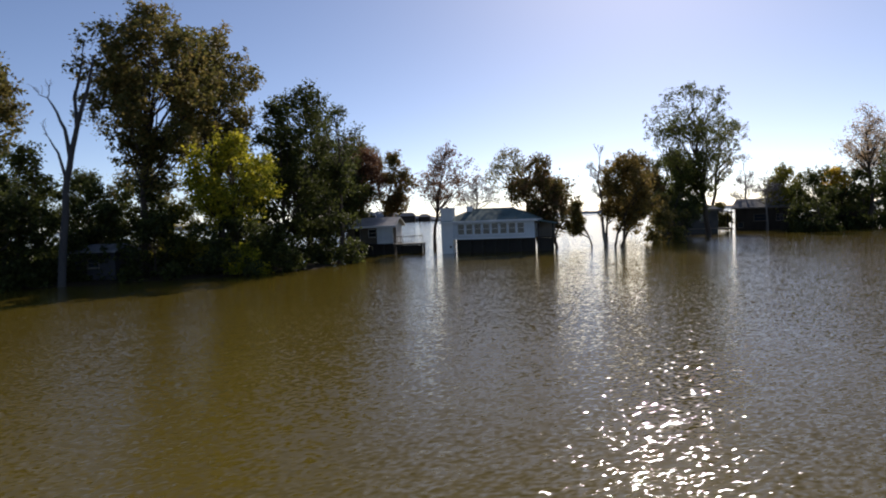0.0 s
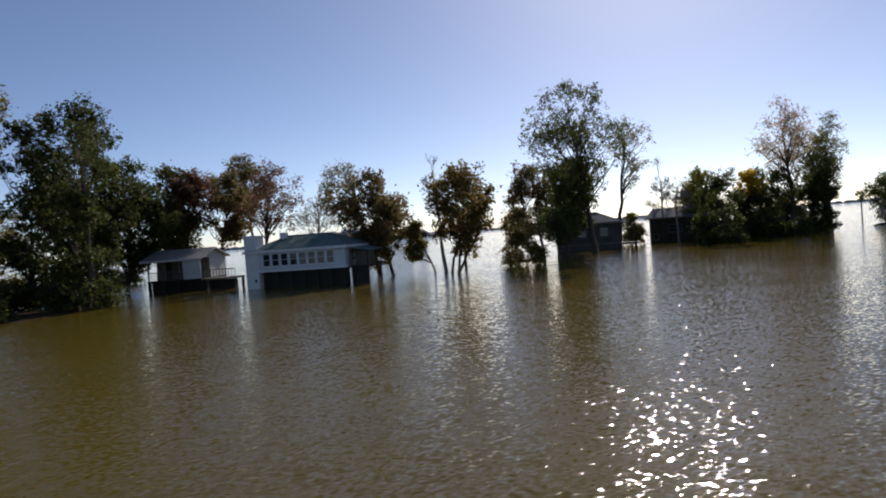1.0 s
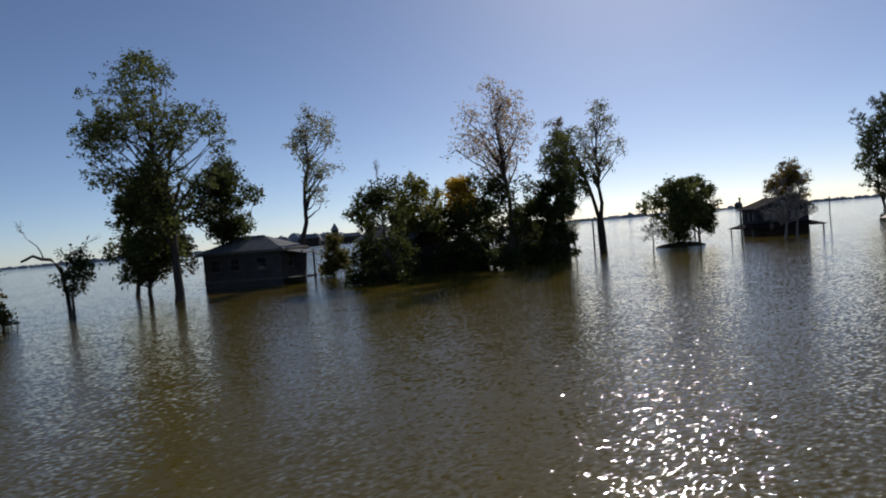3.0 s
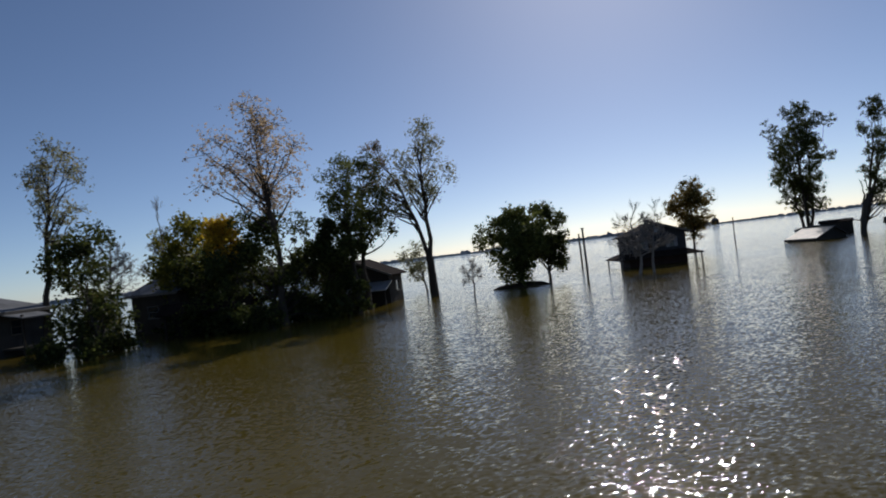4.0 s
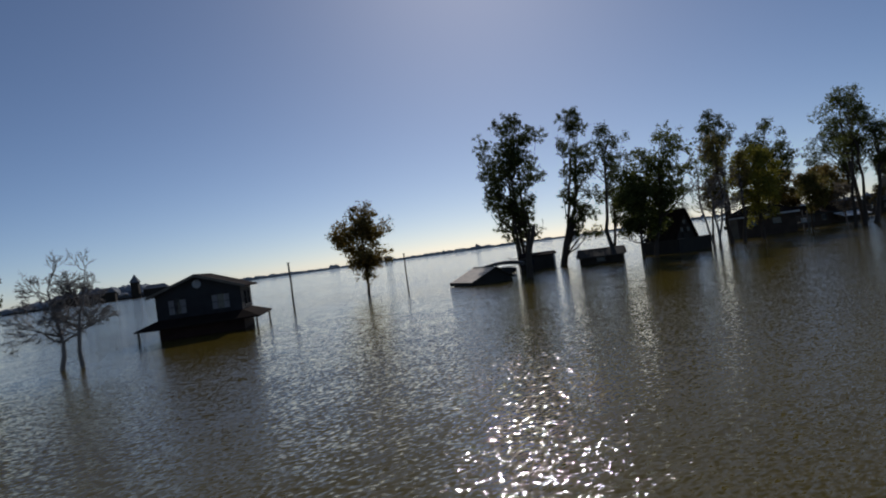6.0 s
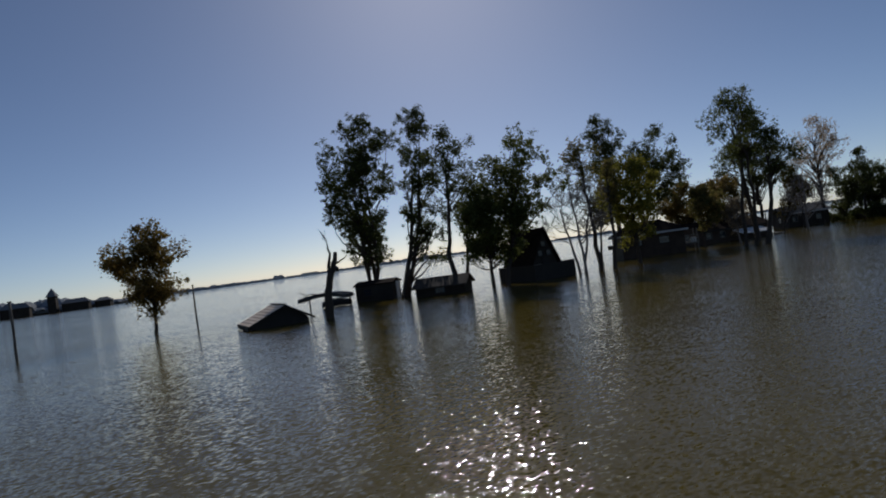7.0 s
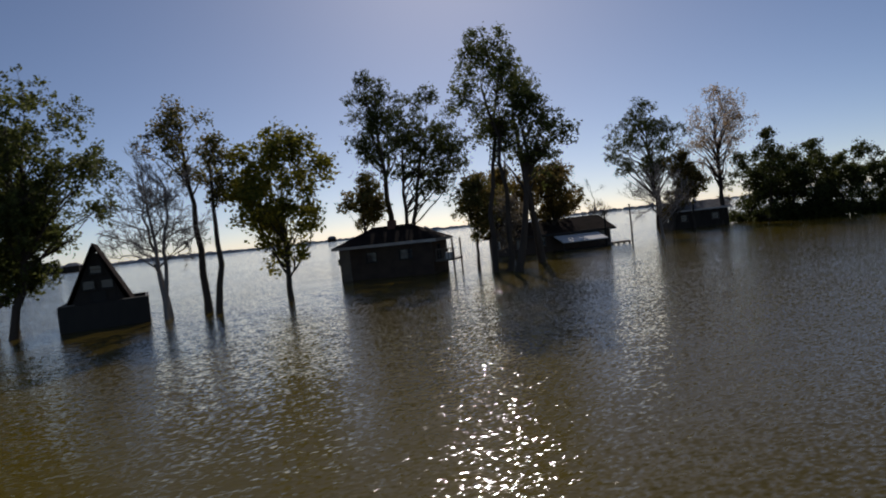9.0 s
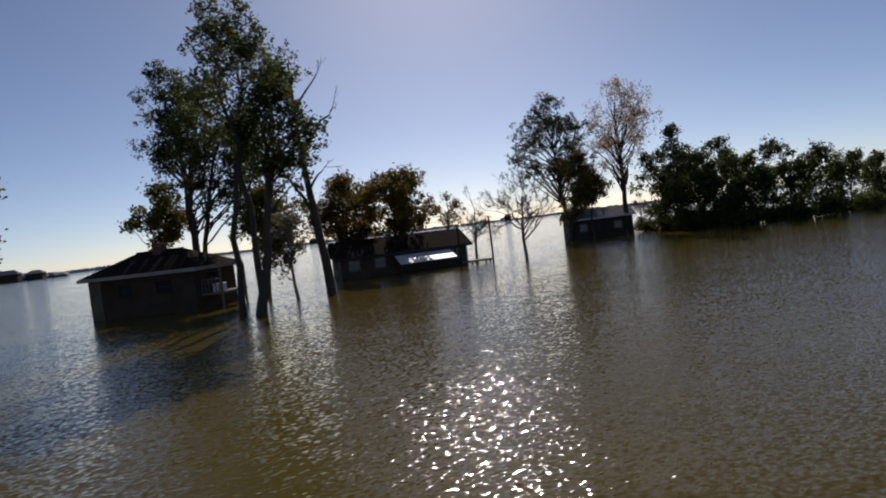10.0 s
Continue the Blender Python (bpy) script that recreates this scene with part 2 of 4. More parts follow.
def window(parent, place, x0, x1, z0, z1, bars=1, frame_material=None, sill=True):
    """A framed window set into a wall's opening; its parts are the frame, the pane and the sill."""
    fm = frame_material or WHITE_TRIM
    w = 0.05
    bm = bmesh.new()
    for a, b, c, d in ((x0, x1, z0, z0 + w), (x0, x1, z1 - w, z1), (x0, x0 + w, z0 + w, z1 - w), (x1 - w, x1, z0 + w, z1 - w)):
        add_box(bm, a, b, -0.03, 0.06, c, d)
    for i in range(bars):
        zm = z0 + (z1 - z0) * (i + 1) / (bars + 1)
        add_box(bm, x0 + w, x1 - w, 0.0, 0.04, zm - 0.018, zm + 0.018)
    win = part("window", bm, fm, parent)
    win.matrix_local = place
    box("pane", x0 + w, x1 - w, 0.045, 0.055, z0 + w, z1 - w, GLASS, win)
    if sill:
        box("sill", x0 - 0.05, x1 + 0.05, -0.08, -0.031, z0 - 0.05, z0, fm, win)
    return win


def side_poses(length, depth):
    return {"front": pose(0, 0, 0), "right": pose(length, 0, 0, 0, 0, 90), "back": pose(length, depth, 0, 0, 0, 180), "left": pose(0, depth, 0, 0, 0, -90)}


def walls_of(h, length, depth, z0, z1, material, openings=None, frame_material=None, bars=1):
    """Four butted walls, with the openings of each side closed by framed windows."""
    sp = side_poses(length, depth)
    for side in ("front", "back", "left", "right"):
        ops = (openings or {}).get(side, ())
        n = length if side in ("front", "back") else depth - 0.3
        pl = sp[side] if side in ("front", "back") else sp[side] @ pose(0.15, 0, 0)
        wall("wall", n, z0, z1, ops, material, h, pl)
        for o in ops:
            window(h, pl, *o, bars=bars, frame_material=frame_material)


def hip_roof(h, length, depth, z, ridge, over, inset, material, trim=None, thick=0.12):
    """A hipped roof over a rectangle; inset: how far the ridge's ends stand in from the ends."""
    a, b, c, d = (-over, -over, z), (length + over, -over, z), (length + over, depth + over, z), (-over, depth + over, z)
    r0, r1 = (inset, depth / 2, ridge), (length - inset, depth / 2, ridge)
    for name, cs in (("roof_slope", (a, b, r1, r0)), ("roof_slope", (c, d, r0, r1)), ("roof_hip", (b, c, r1)), ("roof_hip", (d, a, r0))):
        slab(name, cs, thick, material, h)
    if trim:
        box("fascia", -over, length + over, -over - 0.03, -over - 0.002, z - 0.2, z + 0.02, trim, h)
        box("fascia", -over, length + over, depth + over + 0.002, depth + over + 0.03, z - 0.2, z + 0.02, trim, h)
        box("fascia", -over - 0.03, -over - 0.002, -over, depth + over, z - 0.2, z + 0.02, trim, h)
        box("fascia", length + over + 0.002, length + over + 0.03, -over, depth + over, z - 0.2, z + 0.02, trim, h)
    rc = bmesh.new()
    add_box(rc, inset - 0.05, length - inset + 0.05, depth / 2 - 0.08, depth / 2 + 0.08, ridge - 0.03, ridge + 0.05)
    part("ridge_cap", rc, material, h)


def gable_roof(h, length, depth, z, ridge, over, material, along="x", wall_material=None, trim=None, thick=0.1):
    """A pitched roof with its ridge along the front (x) or away from it (y), and the gable triangles under it."""
    if along == "x":
        m = depth / 2
        slab("roof_slope", ((-over, -over, z), (length + over, -over, z), (length + over, m, ridge), (-over, m, ridge)), thick, material, h)
        slab("roof_slope", ((length + over, depth + over, z), (-over, depth + over, z), (-over, m, ridge), (length + over, m, ridge)), thick, material, h)
        tri = [((x, 0.03, z), (x, depth - 0.03, z), (x, m, ridge - 0.12)) for x in (0.02, length - 0.14)]
        off = (0.12, 0, 0)
    else:
        m = length / 2
        slab("roof_slope", ((-over, -over, z), (m, -over, ridge), (m, depth + over, ridge), (-over, depth + over, z)), thick, material, h)
        slab("roof_slope", ((m, -over, ridge), (length + over, -over, z), (length + over, depth + over, z), (m, depth + over, ridge)), thick, material, h)
        tri = [((0.03, y, z), (length - 0.03, y, z), (m, y, ridge - 0.12)) for y in (0.02, depth - 0.14)]
        off = (0, 0.12, 0)
    if wall_material:
        for t3 in tri:
            bm = bmesh.new()
            a = [bm.verts.new(p) for p in t3]
            b = [bm.verts.new(Vector(p) + Vector(off)) for p in t3]
            bm.faces.new(a), bm.faces.new(b[::-1])
            for i in range(3):
                bm.faces.new((a[i], b[i], b[(i + 1) % 3], a[(i + 1) % 3]))
            part("gable_end", bm, wall_material, h)
    if trim:
        if along == "x":
            box("fascia", -over, length + over, -over - 0.03, -over - 0.002, z - 0.18, z + 0.01, trim, h)
        else:
            for s in (0, 1):
                x0, z0, x1, z1 = (-over, z, m, ridge) if s == 0 else (m, ridge, length + over, z)
                slab("barge_board", ((x0, -over - 0.03, z0), (x1, -over - 0.03, z1), (x1, -over - 0.002, z1), (x0, -over - 0.002, z0)), 0.18, trim, h)


def tube_mesh(paths, sides=5):
    """Vertices and faces of tapered tubes along paths of (point, radius)."""
    verts, faces = [], []
    for path, radii in paths:
        n0, count = len(verts), len(path)
        k = sides if max(radii) > 0.05 else 3
        for i, (p, r) in enumerate(zip(path, radii)):
            d = Vector(path[min(i + 1, count - 1)]) - Vector(path[max(i - 1, 0)])
            d = d.normalized() if d.length > 1e-6 else Vector((0, 0, 1))
            u = d.orthogonal().normalized()
            w = d.cross(u)
            for j in range(k):
                a = 2 * math.pi * j / k
                verts.append(tuple(Vector(p) + (u * math.cos(a) + w * math.sin(a)) * r))
        for i in range(count - 1):
            for j in range(k):
                a, b = n0 + i * k + j, n0 + i * k + (j + 1) % k
                faces.append((a, b, b + k, a + k))
        faces.append(tuple(n0 + (count - 1) * k + j for j in range(k)))
    return verts, faces


def bent(rng, a, b, r0, r1, steps=4, sag=0.12, lift=0.0, jitter=0.018):
    """A crooked, tapered path from a to b."""
    a, b = np.array(a, float), np.array(b, float)
    n = np.linalg.norm(b - a)
    side = rng.normal(0, 1, 3) * sag * n
    pts = [tuple(a + (b - a) * s + side * math.sin(math.pi * s) + np.array((0, 0, lift * n * math.sin(math.pi * s))) + (rng.normal(0, jitter * n, 3) if 0 < s < 1 else 0)) for s in np.linspace(0, 1, steps + 1)]
    return pts, list(np.linspace(r0, r1, steps + 1))


def leaf_mesh(rng, centres, sizes):
    """One small folded leaf spray at each centre."""
    n = len(centres)
    d = rng.normal(size=(n, 3))
    d /= np.linalg.norm(d, axis=1)[:, None]
    e = np.cross(d, rng.normal(size=(n, 3)))
    e /= np.linalg.norm(e, axis=1)[:, None]
    f = np.cross(d, e)
    s = sizes[:, None]
    quad = np.stack([centres - d * s, centres + e * s * 0.62 + f * s * 0.25, centres + d * s, centres - e * s * 0.62 + f * s * 0.25], 1)
    return quad.reshape(-1, 3), np.arange(4 * n).reshape(n, 4)


def quad_object(name, verts, faces, material, parent):
    me = bpy.data.meshes.new(name)
    n = len(faces)
    me.vertices.add(len(verts))
    me.vertices.foreach_set("co", np.asarray(verts, np.float32).ravel())
    me.loops.add(4 * n)
    me.loops.foreach_set("vertex_index", np.asarray(faces, np.int32).ravel())
    me.polygons.add(n)
    me.polygons.foreach_set("loop_start", np.arange(0, 4 * n, 4, dtype=np.int32))
    me.polygons.foreach_set("loop_total", np.full(n, 4, np.int32))
    me.materials.append(material)
    me.update(calc_edges=True)
    ob = new(name, me)
    ob.parent = parent
    return ob


def twigs(rng, paths, p, direction, length, radius, depth, spread=0.55, up=0.25):
    """Branches that fork again and again into fine twigs."""
    d = np.array(direction, float)
    d /= np.linalg.norm(d) + 1e-9
    end = np.array(p) + d * length
    radius = max(radius, 0.013)
    paths.append(bent(rng, p, end, radius, radius * 0.6, 3 if depth > 1 else 2, 0.07))
    if depth == 0:
        return
    for i in range(3 if depth > 1 else 4):
        s = rng.uniform(0.45, 1.0) if i else 1.0
        nd = d + rng.normal(0, spread, 3) + np.array((0, 0, up))
        twigs(rng, paths, np.array(p) + d * length * s, nd, length * rng.uniform(0.55, 0.8), radius * (0.62 if i == 0 else 0.48), depth - 1, spread, up)


TREE_COUNT = [0]


def tree(label, x, y, h, cb, cx, cy, rx, form, colour, stems=1, dense=1.0, thick=1.0, name="tree"):
    """A tree at (x, y) in the water. h: its top; cb: where the leaves begin; cx, cy, rx: the crown's middle and half width."""
    TREE_COUNT[0] += 1
    rng = np.random.default_rng(1000 + TREE_COUNT[0])
    t = thing(name, label, "tree" if name == "tree" else name, x, y)
    off = np.array((cx - x, cy - y))
    cz, rz = (h + cb) / 2, (h - cb) / 2
    bark = BARK_GREY if colour in ("grey",) else BARK
    paths, leaves, sizes = [], [], []
    lean = off * (0.7 if form != "bare" else 0.5)
    top = np.array((*lean, cb + rz * (1.15 if form != "full" else 0.9)))
    trunks = []
    r0 = (0.016 * h + 0.05) * thick * rng.uniform(0.95, 1.05)
    for s in range(stems):
        spread = rng.normal(0, 0.28 * rx, 2) if stems > 1 else np.zeros(2)
        foot = np.array((*(rng.normal(0, 0.25, 2) if stems > 1 else (0, 0)), -0.8))
        end = top + np.array((*spread, rng.uniform(-0.3, 0.1) * rz if stems > 1 else 0))
        pts, rad = bent(rng, foot, end, r0 / stems ** 0.35, r0 * 0.28, 8, 0.03, 0.0, 0.007)
        rad[0] *= 1.35
        trunks.append((np.array(pts), np.array(rad)))
        paths.append((pts, rad))
    if form == "bare":
        for pts, rad in trunks:
            fork = cb * 0.75 + 0.3
            for k in range(15 if stems == 1 else 8):
                s = rng.uniform(0.0, 1.0)
                z = fork + (top[2] - fork) * s
                p = np.array([np.interp(z, pts[:, 2], pts[:, i]) for i in range(3)])
                r = np.interp(z, pts[:, 2], rad)
                a = rng.uniform(0, 2 * math.pi)
                d = np.array((math.cos(a), math.sin(a), rng.uniform(0.35, 1.0)))
                reach = rx * (0.68 - 0.3 * s)
                twigs(rng, paths, p, d, max(0.5, reach), r * 0.6, 4 if rx > 0.8 else 3, 0.55, 0.16)
            twigs(rng, paths, pts[-1], (rng.normal(0, 0.2), rng.normal(0, 0.2), 1), max(0.5, (h - top[2]) * 0.5), rad[-1], 3, 0.45, 0.3)
    else:
        airy = form == "airy"
        count = int((22 if airy else 30) + 1.7 * rx * rz)
        ph = rng.uniform(0, 2 * math.pi, 2)
        for k in range(count):
            u = rng.normal(size=3)
            u /= np.linalg.norm(u)
            m = rng.uniform(0.25, 0.86) ** 0.6
            # crowns are fuller in their upper half, ragged below and lopsided
            taper = 1.0 if u[2] * m > -0.35 or cb < 1.3 else 0.72
            az = math.atan2(u[1], u[0])
            g = 1 + 0.24 * math.sin(2 * az + ph[0] + 2.2 * u[2]) + 0.14 * math.sin(4 * az + ph[1] - 3 * u[2])
            c = np.array((off[0] + u[0] * m * rx * taper * g, off[1] + u[1] * m * rx * taper * g, cz + u[2] * m * rz * (0.55 + 0.45 * g)))
            if cb < 0.5 and form == "full" and k % 2 == 1:
                a = rng.uniform(0, 2 * math.pi)
                c = np.array((off[0] + rx * 0.75 * math.cos(a), off[1] + rx * 0.75 * math.sin(a), cb + rng.uniform(-0.25, 0.6) * min(1.6, rz)))
            if k < 3:
                c = np.array((off[0] + rng.normal(0, 0.16) * rx, off[1] + rng.normal(0, 0.16) * rx, h - rng.uniform(0.06, 0.2) * rz))
            rl = min(rx, rz, 3.6) * rng.uniform(0.16, 0.34) * (0.9 if airy else 1.0) + 0.12
            pts, rad = trunks[k % stems]
            zs = max(cb * 0.8, c[2] - np.hypot(*(c[:2] - off * 0.6)) * rng.uniform(0.5, 1.1) - 0.2 * rz)
            zs = min(max(zs, 0.4), top[2])
            p = np.array([np.interp(zs, pts[:, 2], pts[:, i]) for i in range(3)])
            r = np.interp(zs, pts[:, 2], rad) * 0.5
            paths.append(bent(rng, p, c, max(0.02, r), 0.015, 5, 0.10, 0.05))
            # sprays of leaves at the ends of twigs, with gaps between them
            sprays = int(14 + 12 * rl ** 2) if airy else int(11 + 7 * rl ** 2)
            v = rng.normal(size=(sprays, 3))
            v /= np.linalg.norm(v, axis=1)[:, None]
            ends = c + v * (rl * rng.uniform(0.25, 1.5 if airy else 1.2, sprays) ** 0.7)[:, None] * np.array((1, 1, 0.85))
            for e in ends[:7 if airy else 3]:
                paths.append(bent(rng, c + rng.normal(0, 0.08, 3) * rl, e, 0.02, 0.008, 1 if airy else 2, 0.1))
            n = int((56 if airy else 160) * dense * (rl / 0.7) ** 1.6 + 36)
            pick = rng.integers(0, sprays, n)
            q = ends[pick] + rng.normal(0, 1, (n, 3)) * (rng.uniform(0.08, 0.16, sprays) if airy else rng.uniform(0.09, 0.24, sprays) * (0.6 + 0.5 * rl))[pick][:, None]
            leaves.append(q)
            sizes.append(rng.uniform(0.06, 0.135, n) * (0.9 if airy else 1.15))
    # each trunk and the thickest limbs are parts of their own, the fine branches one more
    order = sorted(range(stems, len(paths)), key=lambda i: -float(paths[i][1][0]))
    limbs = order[:6 if h > 4 else 3]
    for i in list(range(stems)) + limbs:
        v, f = tube_mesh([paths[i]], 7 if i < stems else 6)
        link_mesh("trunk" if i < stems else "limb", v, f, bark, t, smooth=True)
    rest = set(range(stems, len(paths))) - set(limbs)
    if rest:
        v, f = tube_mesh([paths[i] for i in sorted(rest)], 5)
        link_mesh("branchwork", v, f, bark, t, smooth=True)
    if leaves:
        q = np.concatenate(leaves)
        keep = q[:, 2] > 0.05
        lv, lf = leaf_mesh(rng, q[keep], np.concatenate(sizes)[keep])
        quad_object("crown", lv, lf, LEAVES[colour], t)
    return t


def snag(label, x, y, size, lines, bark=None):
    """A dead tree: each line is a limb given by its radii at both ends and the points that it passes through."""
    TREE_COUNT[0] += 1
    rng = np.random.default_rng(1000 + TREE_COUNT[0])
    t = thing("dead_tree", label, "tree", x, y)
    for k, (r0, r1, pts) in enumerate(lines):
        n = len(pts)
        fine = []
        for i in range(n - 1):
            a, b = np.array(pts[i], float) * size, np.array(pts[i + 1], float) * size
            fine += [tuple(a + (b - a) * f + (rng.normal(0, 0.03, 3) if f else 0)) for f in (0.0, 0.5)]
        fine.append(tuple(np.array(pts[-1]) * size))
        rad = list(np.linspace(r0, r1, len(fine)))
        paths = [(fine, rad)]
        if k:
            end = np.array(pts[-1], float) * size
            d = end - np.array(pts[-2], float) * size
            for j in range(2):
                twigs(rng, paths, end, d + rng.normal(0, 0.3, 3), rng.uniform(0.4, 0.8), r1 * 0.8, 1, 0.5, 0.2)
        v, f = tube_mesh(paths, 8)
        link_mesh("limb" if k else "trunk", v, f, bark or BARK, t, smooth=True)
    return t


def post(name, label, category, x, y, h, r, material=None, lean=(0, 0), cap=True, group=""):
    t = thing(name, label, category, x, y, 0, 0, group)
    rng = np.random.default_rng(int(x * 10) + 7)
    v, f = tube_mesh([bent(rng, (0, 0, -0.8), (lean[0], lean[1], h), r * 1.1, r * 0.85, 5, 0.004, 0.0, 0.0015)], 10)
    link_mesh("shaft", v, f, material or GREYWOOD, t, smooth=True)
    if cap:
        box("cap", lean[0] - r * 1.25, lean[0] + r * 1.25, lean[1] - r * 1.25, lean[1] + r * 1.25, h - 0.01, h + 0.06, material or GREYWOOD, t, bevel=0.01)
    return t


# ---------------------------------------------------------------- water, banks, distance
bm = bmesh.new()
ring = [4, 10, 24, 60, 150, 400, 1000, 2200, 4300]
prev = None
for r in ring:
    cur = [bm.verts.new((100 + r * math.cos(a), 60 + r * math.sin(a), 0)) for a in (2 * math.pi * k / 48 for k in range(48))]
    if prev:
        for k in range(48):
            bm.faces.new((prev[k], cur[k], cur[(k + 1) % 48], prev[(k + 1) % 48]))
    else:
        bm.faces.new(cur)
    prev = cur
me = bpy.data.meshes.new("water")
bm.to_mesh(me)
bm.free()
me.materials.append(WATER)
tagged(new("water", me), "brown muddy flood water with small wind ripples", "water", kind="structure")


def mound(name, label, x, y, rx, ry, h, yaw=0.0, material=None):
    """A low uneven bank that just breaks the surface."""
    rng = np.random.default_rng(int(abs(x) * 7 + abs(y)))
    rows, cols = 10, 28
    verts, faces = [(0, 0, h)], []
    wob = rng.uniform(0.82, 1.12, cols)
    for i in range(1, rows + 1):
        s = i / rows
        for k in range(cols):
            a = 2 * math.pi * k / cols
            w = wob[k] * 0.6 + wob[(k + 1) % cols] * 0.4
            verts.append((rx * s * w * math.cos(a), ry * s * w * math.sin(a), h * (1 - s ** 2.2) - 0.6 * s ** 4 + rng.normal(0, 0.035) * (1 - s)))
    for k in range(cols):
        faces.append((0, 1 + k, 1 + (k + 1) % cols))
    for i in range(rows - 1):
        for k in range(cols):
            a, b = 1 + i * cols + k, 1 + i * cols + (k + 1) % cols
            faces.append((a, a + cols, b + cols, b))
    ob = link_mesh(name, verts, faces, material or MUD, smooth=True)
    ob.matrix_world = pose(x, y, 0, 0, 0, yaw)
    return tagged(ob, label, "bank", kind="structure")


mound("bank", "low wet mud bank under the trees", -9.5, 36.5, 17, 7.0, 0.25, 14)
mound("islet", "small dark islet of mud and roots", 80.8, 68.3, 3.1, 1.5, 0.38, -10)


def far_shore():
    """The low wooded shore across the lake, with a few pale houses."""
    rng = np.random.default_rng(5)
    verts, faces = [], []
    x = -1900.0
    while x < 2600:
        w = rng.uniform(8, 26)
        tall = 5.0 + 4.0 * (0.5 + 0.5 * math.sin(x * 0.011)) * rng.uniform(0.4, 1.15) + (6 if rng.random() < 0.03 else 0)
        y = 1480 + 90 * math.sin(x * 0.0021) + rng.uniform(-12, 12) - 0.00006 * (x - 100) ** 2
        n0 = len(verts)
        k = 9
        for j in range(k + 1):
            s = j / k
            top = tall * (math.sin(math.pi * s) ** 0.3 if 0 < s < 1 else 0.0) * rng.uniform(0.75, 1.1)
            for dy, zz in ((-4, -0.5), (-3, top * 0.7), (0, top), (5, -0.5)):
                verts.append((x + (s - 0.5) * w * 1.3, y + dy, zz if zz > 0 else -0.5))
        for j in range(k):
            for m in range(3):
                a = n0 + j * 4 + m
                faces.append((a, a + 4, a + 5, a + 1))
        x += w * 0.5
    ob = link_mesh("far_shore", verts, faces, HAZED_LEAVES)
    return tagged(ob, "distant low wooded shore across the flooded lake", "shore", kind="stuff")


# pale blue-grey: the haze of distance is put into the trees' colour
HAZED_LEAVES = surface("hazed_far_trees", (0.30, 0.32, 0.34), 0.95, 0.05, (1, 1, 1), 0.35, 0.6, 0.0)
far_shore()


def far_point():
    """A nearer tongue of land with tall trees and roofs."""
    rng = np.random.default_rng(9)
    verts, faces = [], []
    for i in range(90):
        s = i / 89
        x, y = -70 + 150 * s + rng.uniform(-4, 4), 655 + 35 * s + rng.uniform(-8, 8)
        w, tall = rng.uniform(9, 18), (6.0 + 8.0 * math.sin(math.pi * s) ** 2) * rng.uniform(0.5, 1.15)
        n0 = len(verts)
        for j in range(7):
            a = math.pi * j / 6
            for k in range(5):
                b = 2 * math.pi * k / 5 + j
                r = w * math.sin(a) * rng.uniform(0.75, 1.1) * 0.6
                verts.append((x + r * math.cos(b), y + r * math.sin(b), -0.5 + tall * (1 - math.cos(a)) / 2 * rng.uniform(0.9, 1.05)))
        for j in range(6):
            for k in range(5):
                faces.append((n0 + j * 5 + k, n0 + j * 5 + (k + 1) % 5, n0 + (j + 1) * 5 + (k + 1) % 5, n0 + (j + 1) * 5 + k))
    ob = link_mesh("far_point", verts, faces, HAZED_LEAVES)
    return tagged(ob, "distant wooded point of land beyond the houses", "shore", kind="stuff")


far_point()
for i, (fx, fy, fw, fh, pale) in enumerate(((-90, 1415, 26, 8, 1), (420, 1440, 40, 7, 1), (475, 1436, 16, 13, 0), (640, 1400, 30, 8, 1), (870, 1400, 22, 7, 1), (950, 1400, 14, 16, 0), (-22, 634, 18, 11, 0), (5, 640, 20, 12, 0), (30, 646, 6, 21, 0), (46, 650, 20, 10, 0), (66, 655, 12, 8, 0))):
    b = thing("far_house", "pale distant house on the far shore" if pale else "grey distant building among trees on the shore", "house", fx, fy, 0, (i * 37) % 40 - 20)
    box("wall", -fw / 2, fw / 2, 0, 10, -1, fh * 0.65, CANVAS if pale else GREYWALL, b)
    bmr = bmesh.new()
    pr = [bmr.verts.new(p) for p in ((-fw / 2 - 1, -1, fh * 0.65), (fw / 2 + 1, -1, fh * 0.65), (fw / 2 + 1, 11, fh * 0.65), (-fw / 2 - 1, 11, fh * 0.65), (-fw / 2 + 3, 5, fh), (fw / 2 - 3, 5, fh))]
    for f in ((0, 1, 5, 4), (2, 3, 4, 5), (1, 2, 5), (3, 0, 4), (3, 2, 1, 0)):
        bmr.faces.new([pr[k] for k in f])
    part("roof", bmr, GREY_ROOF, b)


# ---------------------------------------------------------------- houses
def railing(h, x0, x1, y, z, height=0.9, n=8, material=None):
    m = material or GREYWOOD
    box("rail", x0, x1, y - 0.04, y + 0.04, z + height - 0.07, z + height, m, h)
    for k in range(n + 1):
        x = x0 + (x1 - x0) * k / n
        box("baluster", x - 0.025, x + 0.025, y - 0.02, y + 0.02, z, z + height - 0.07, m, h)


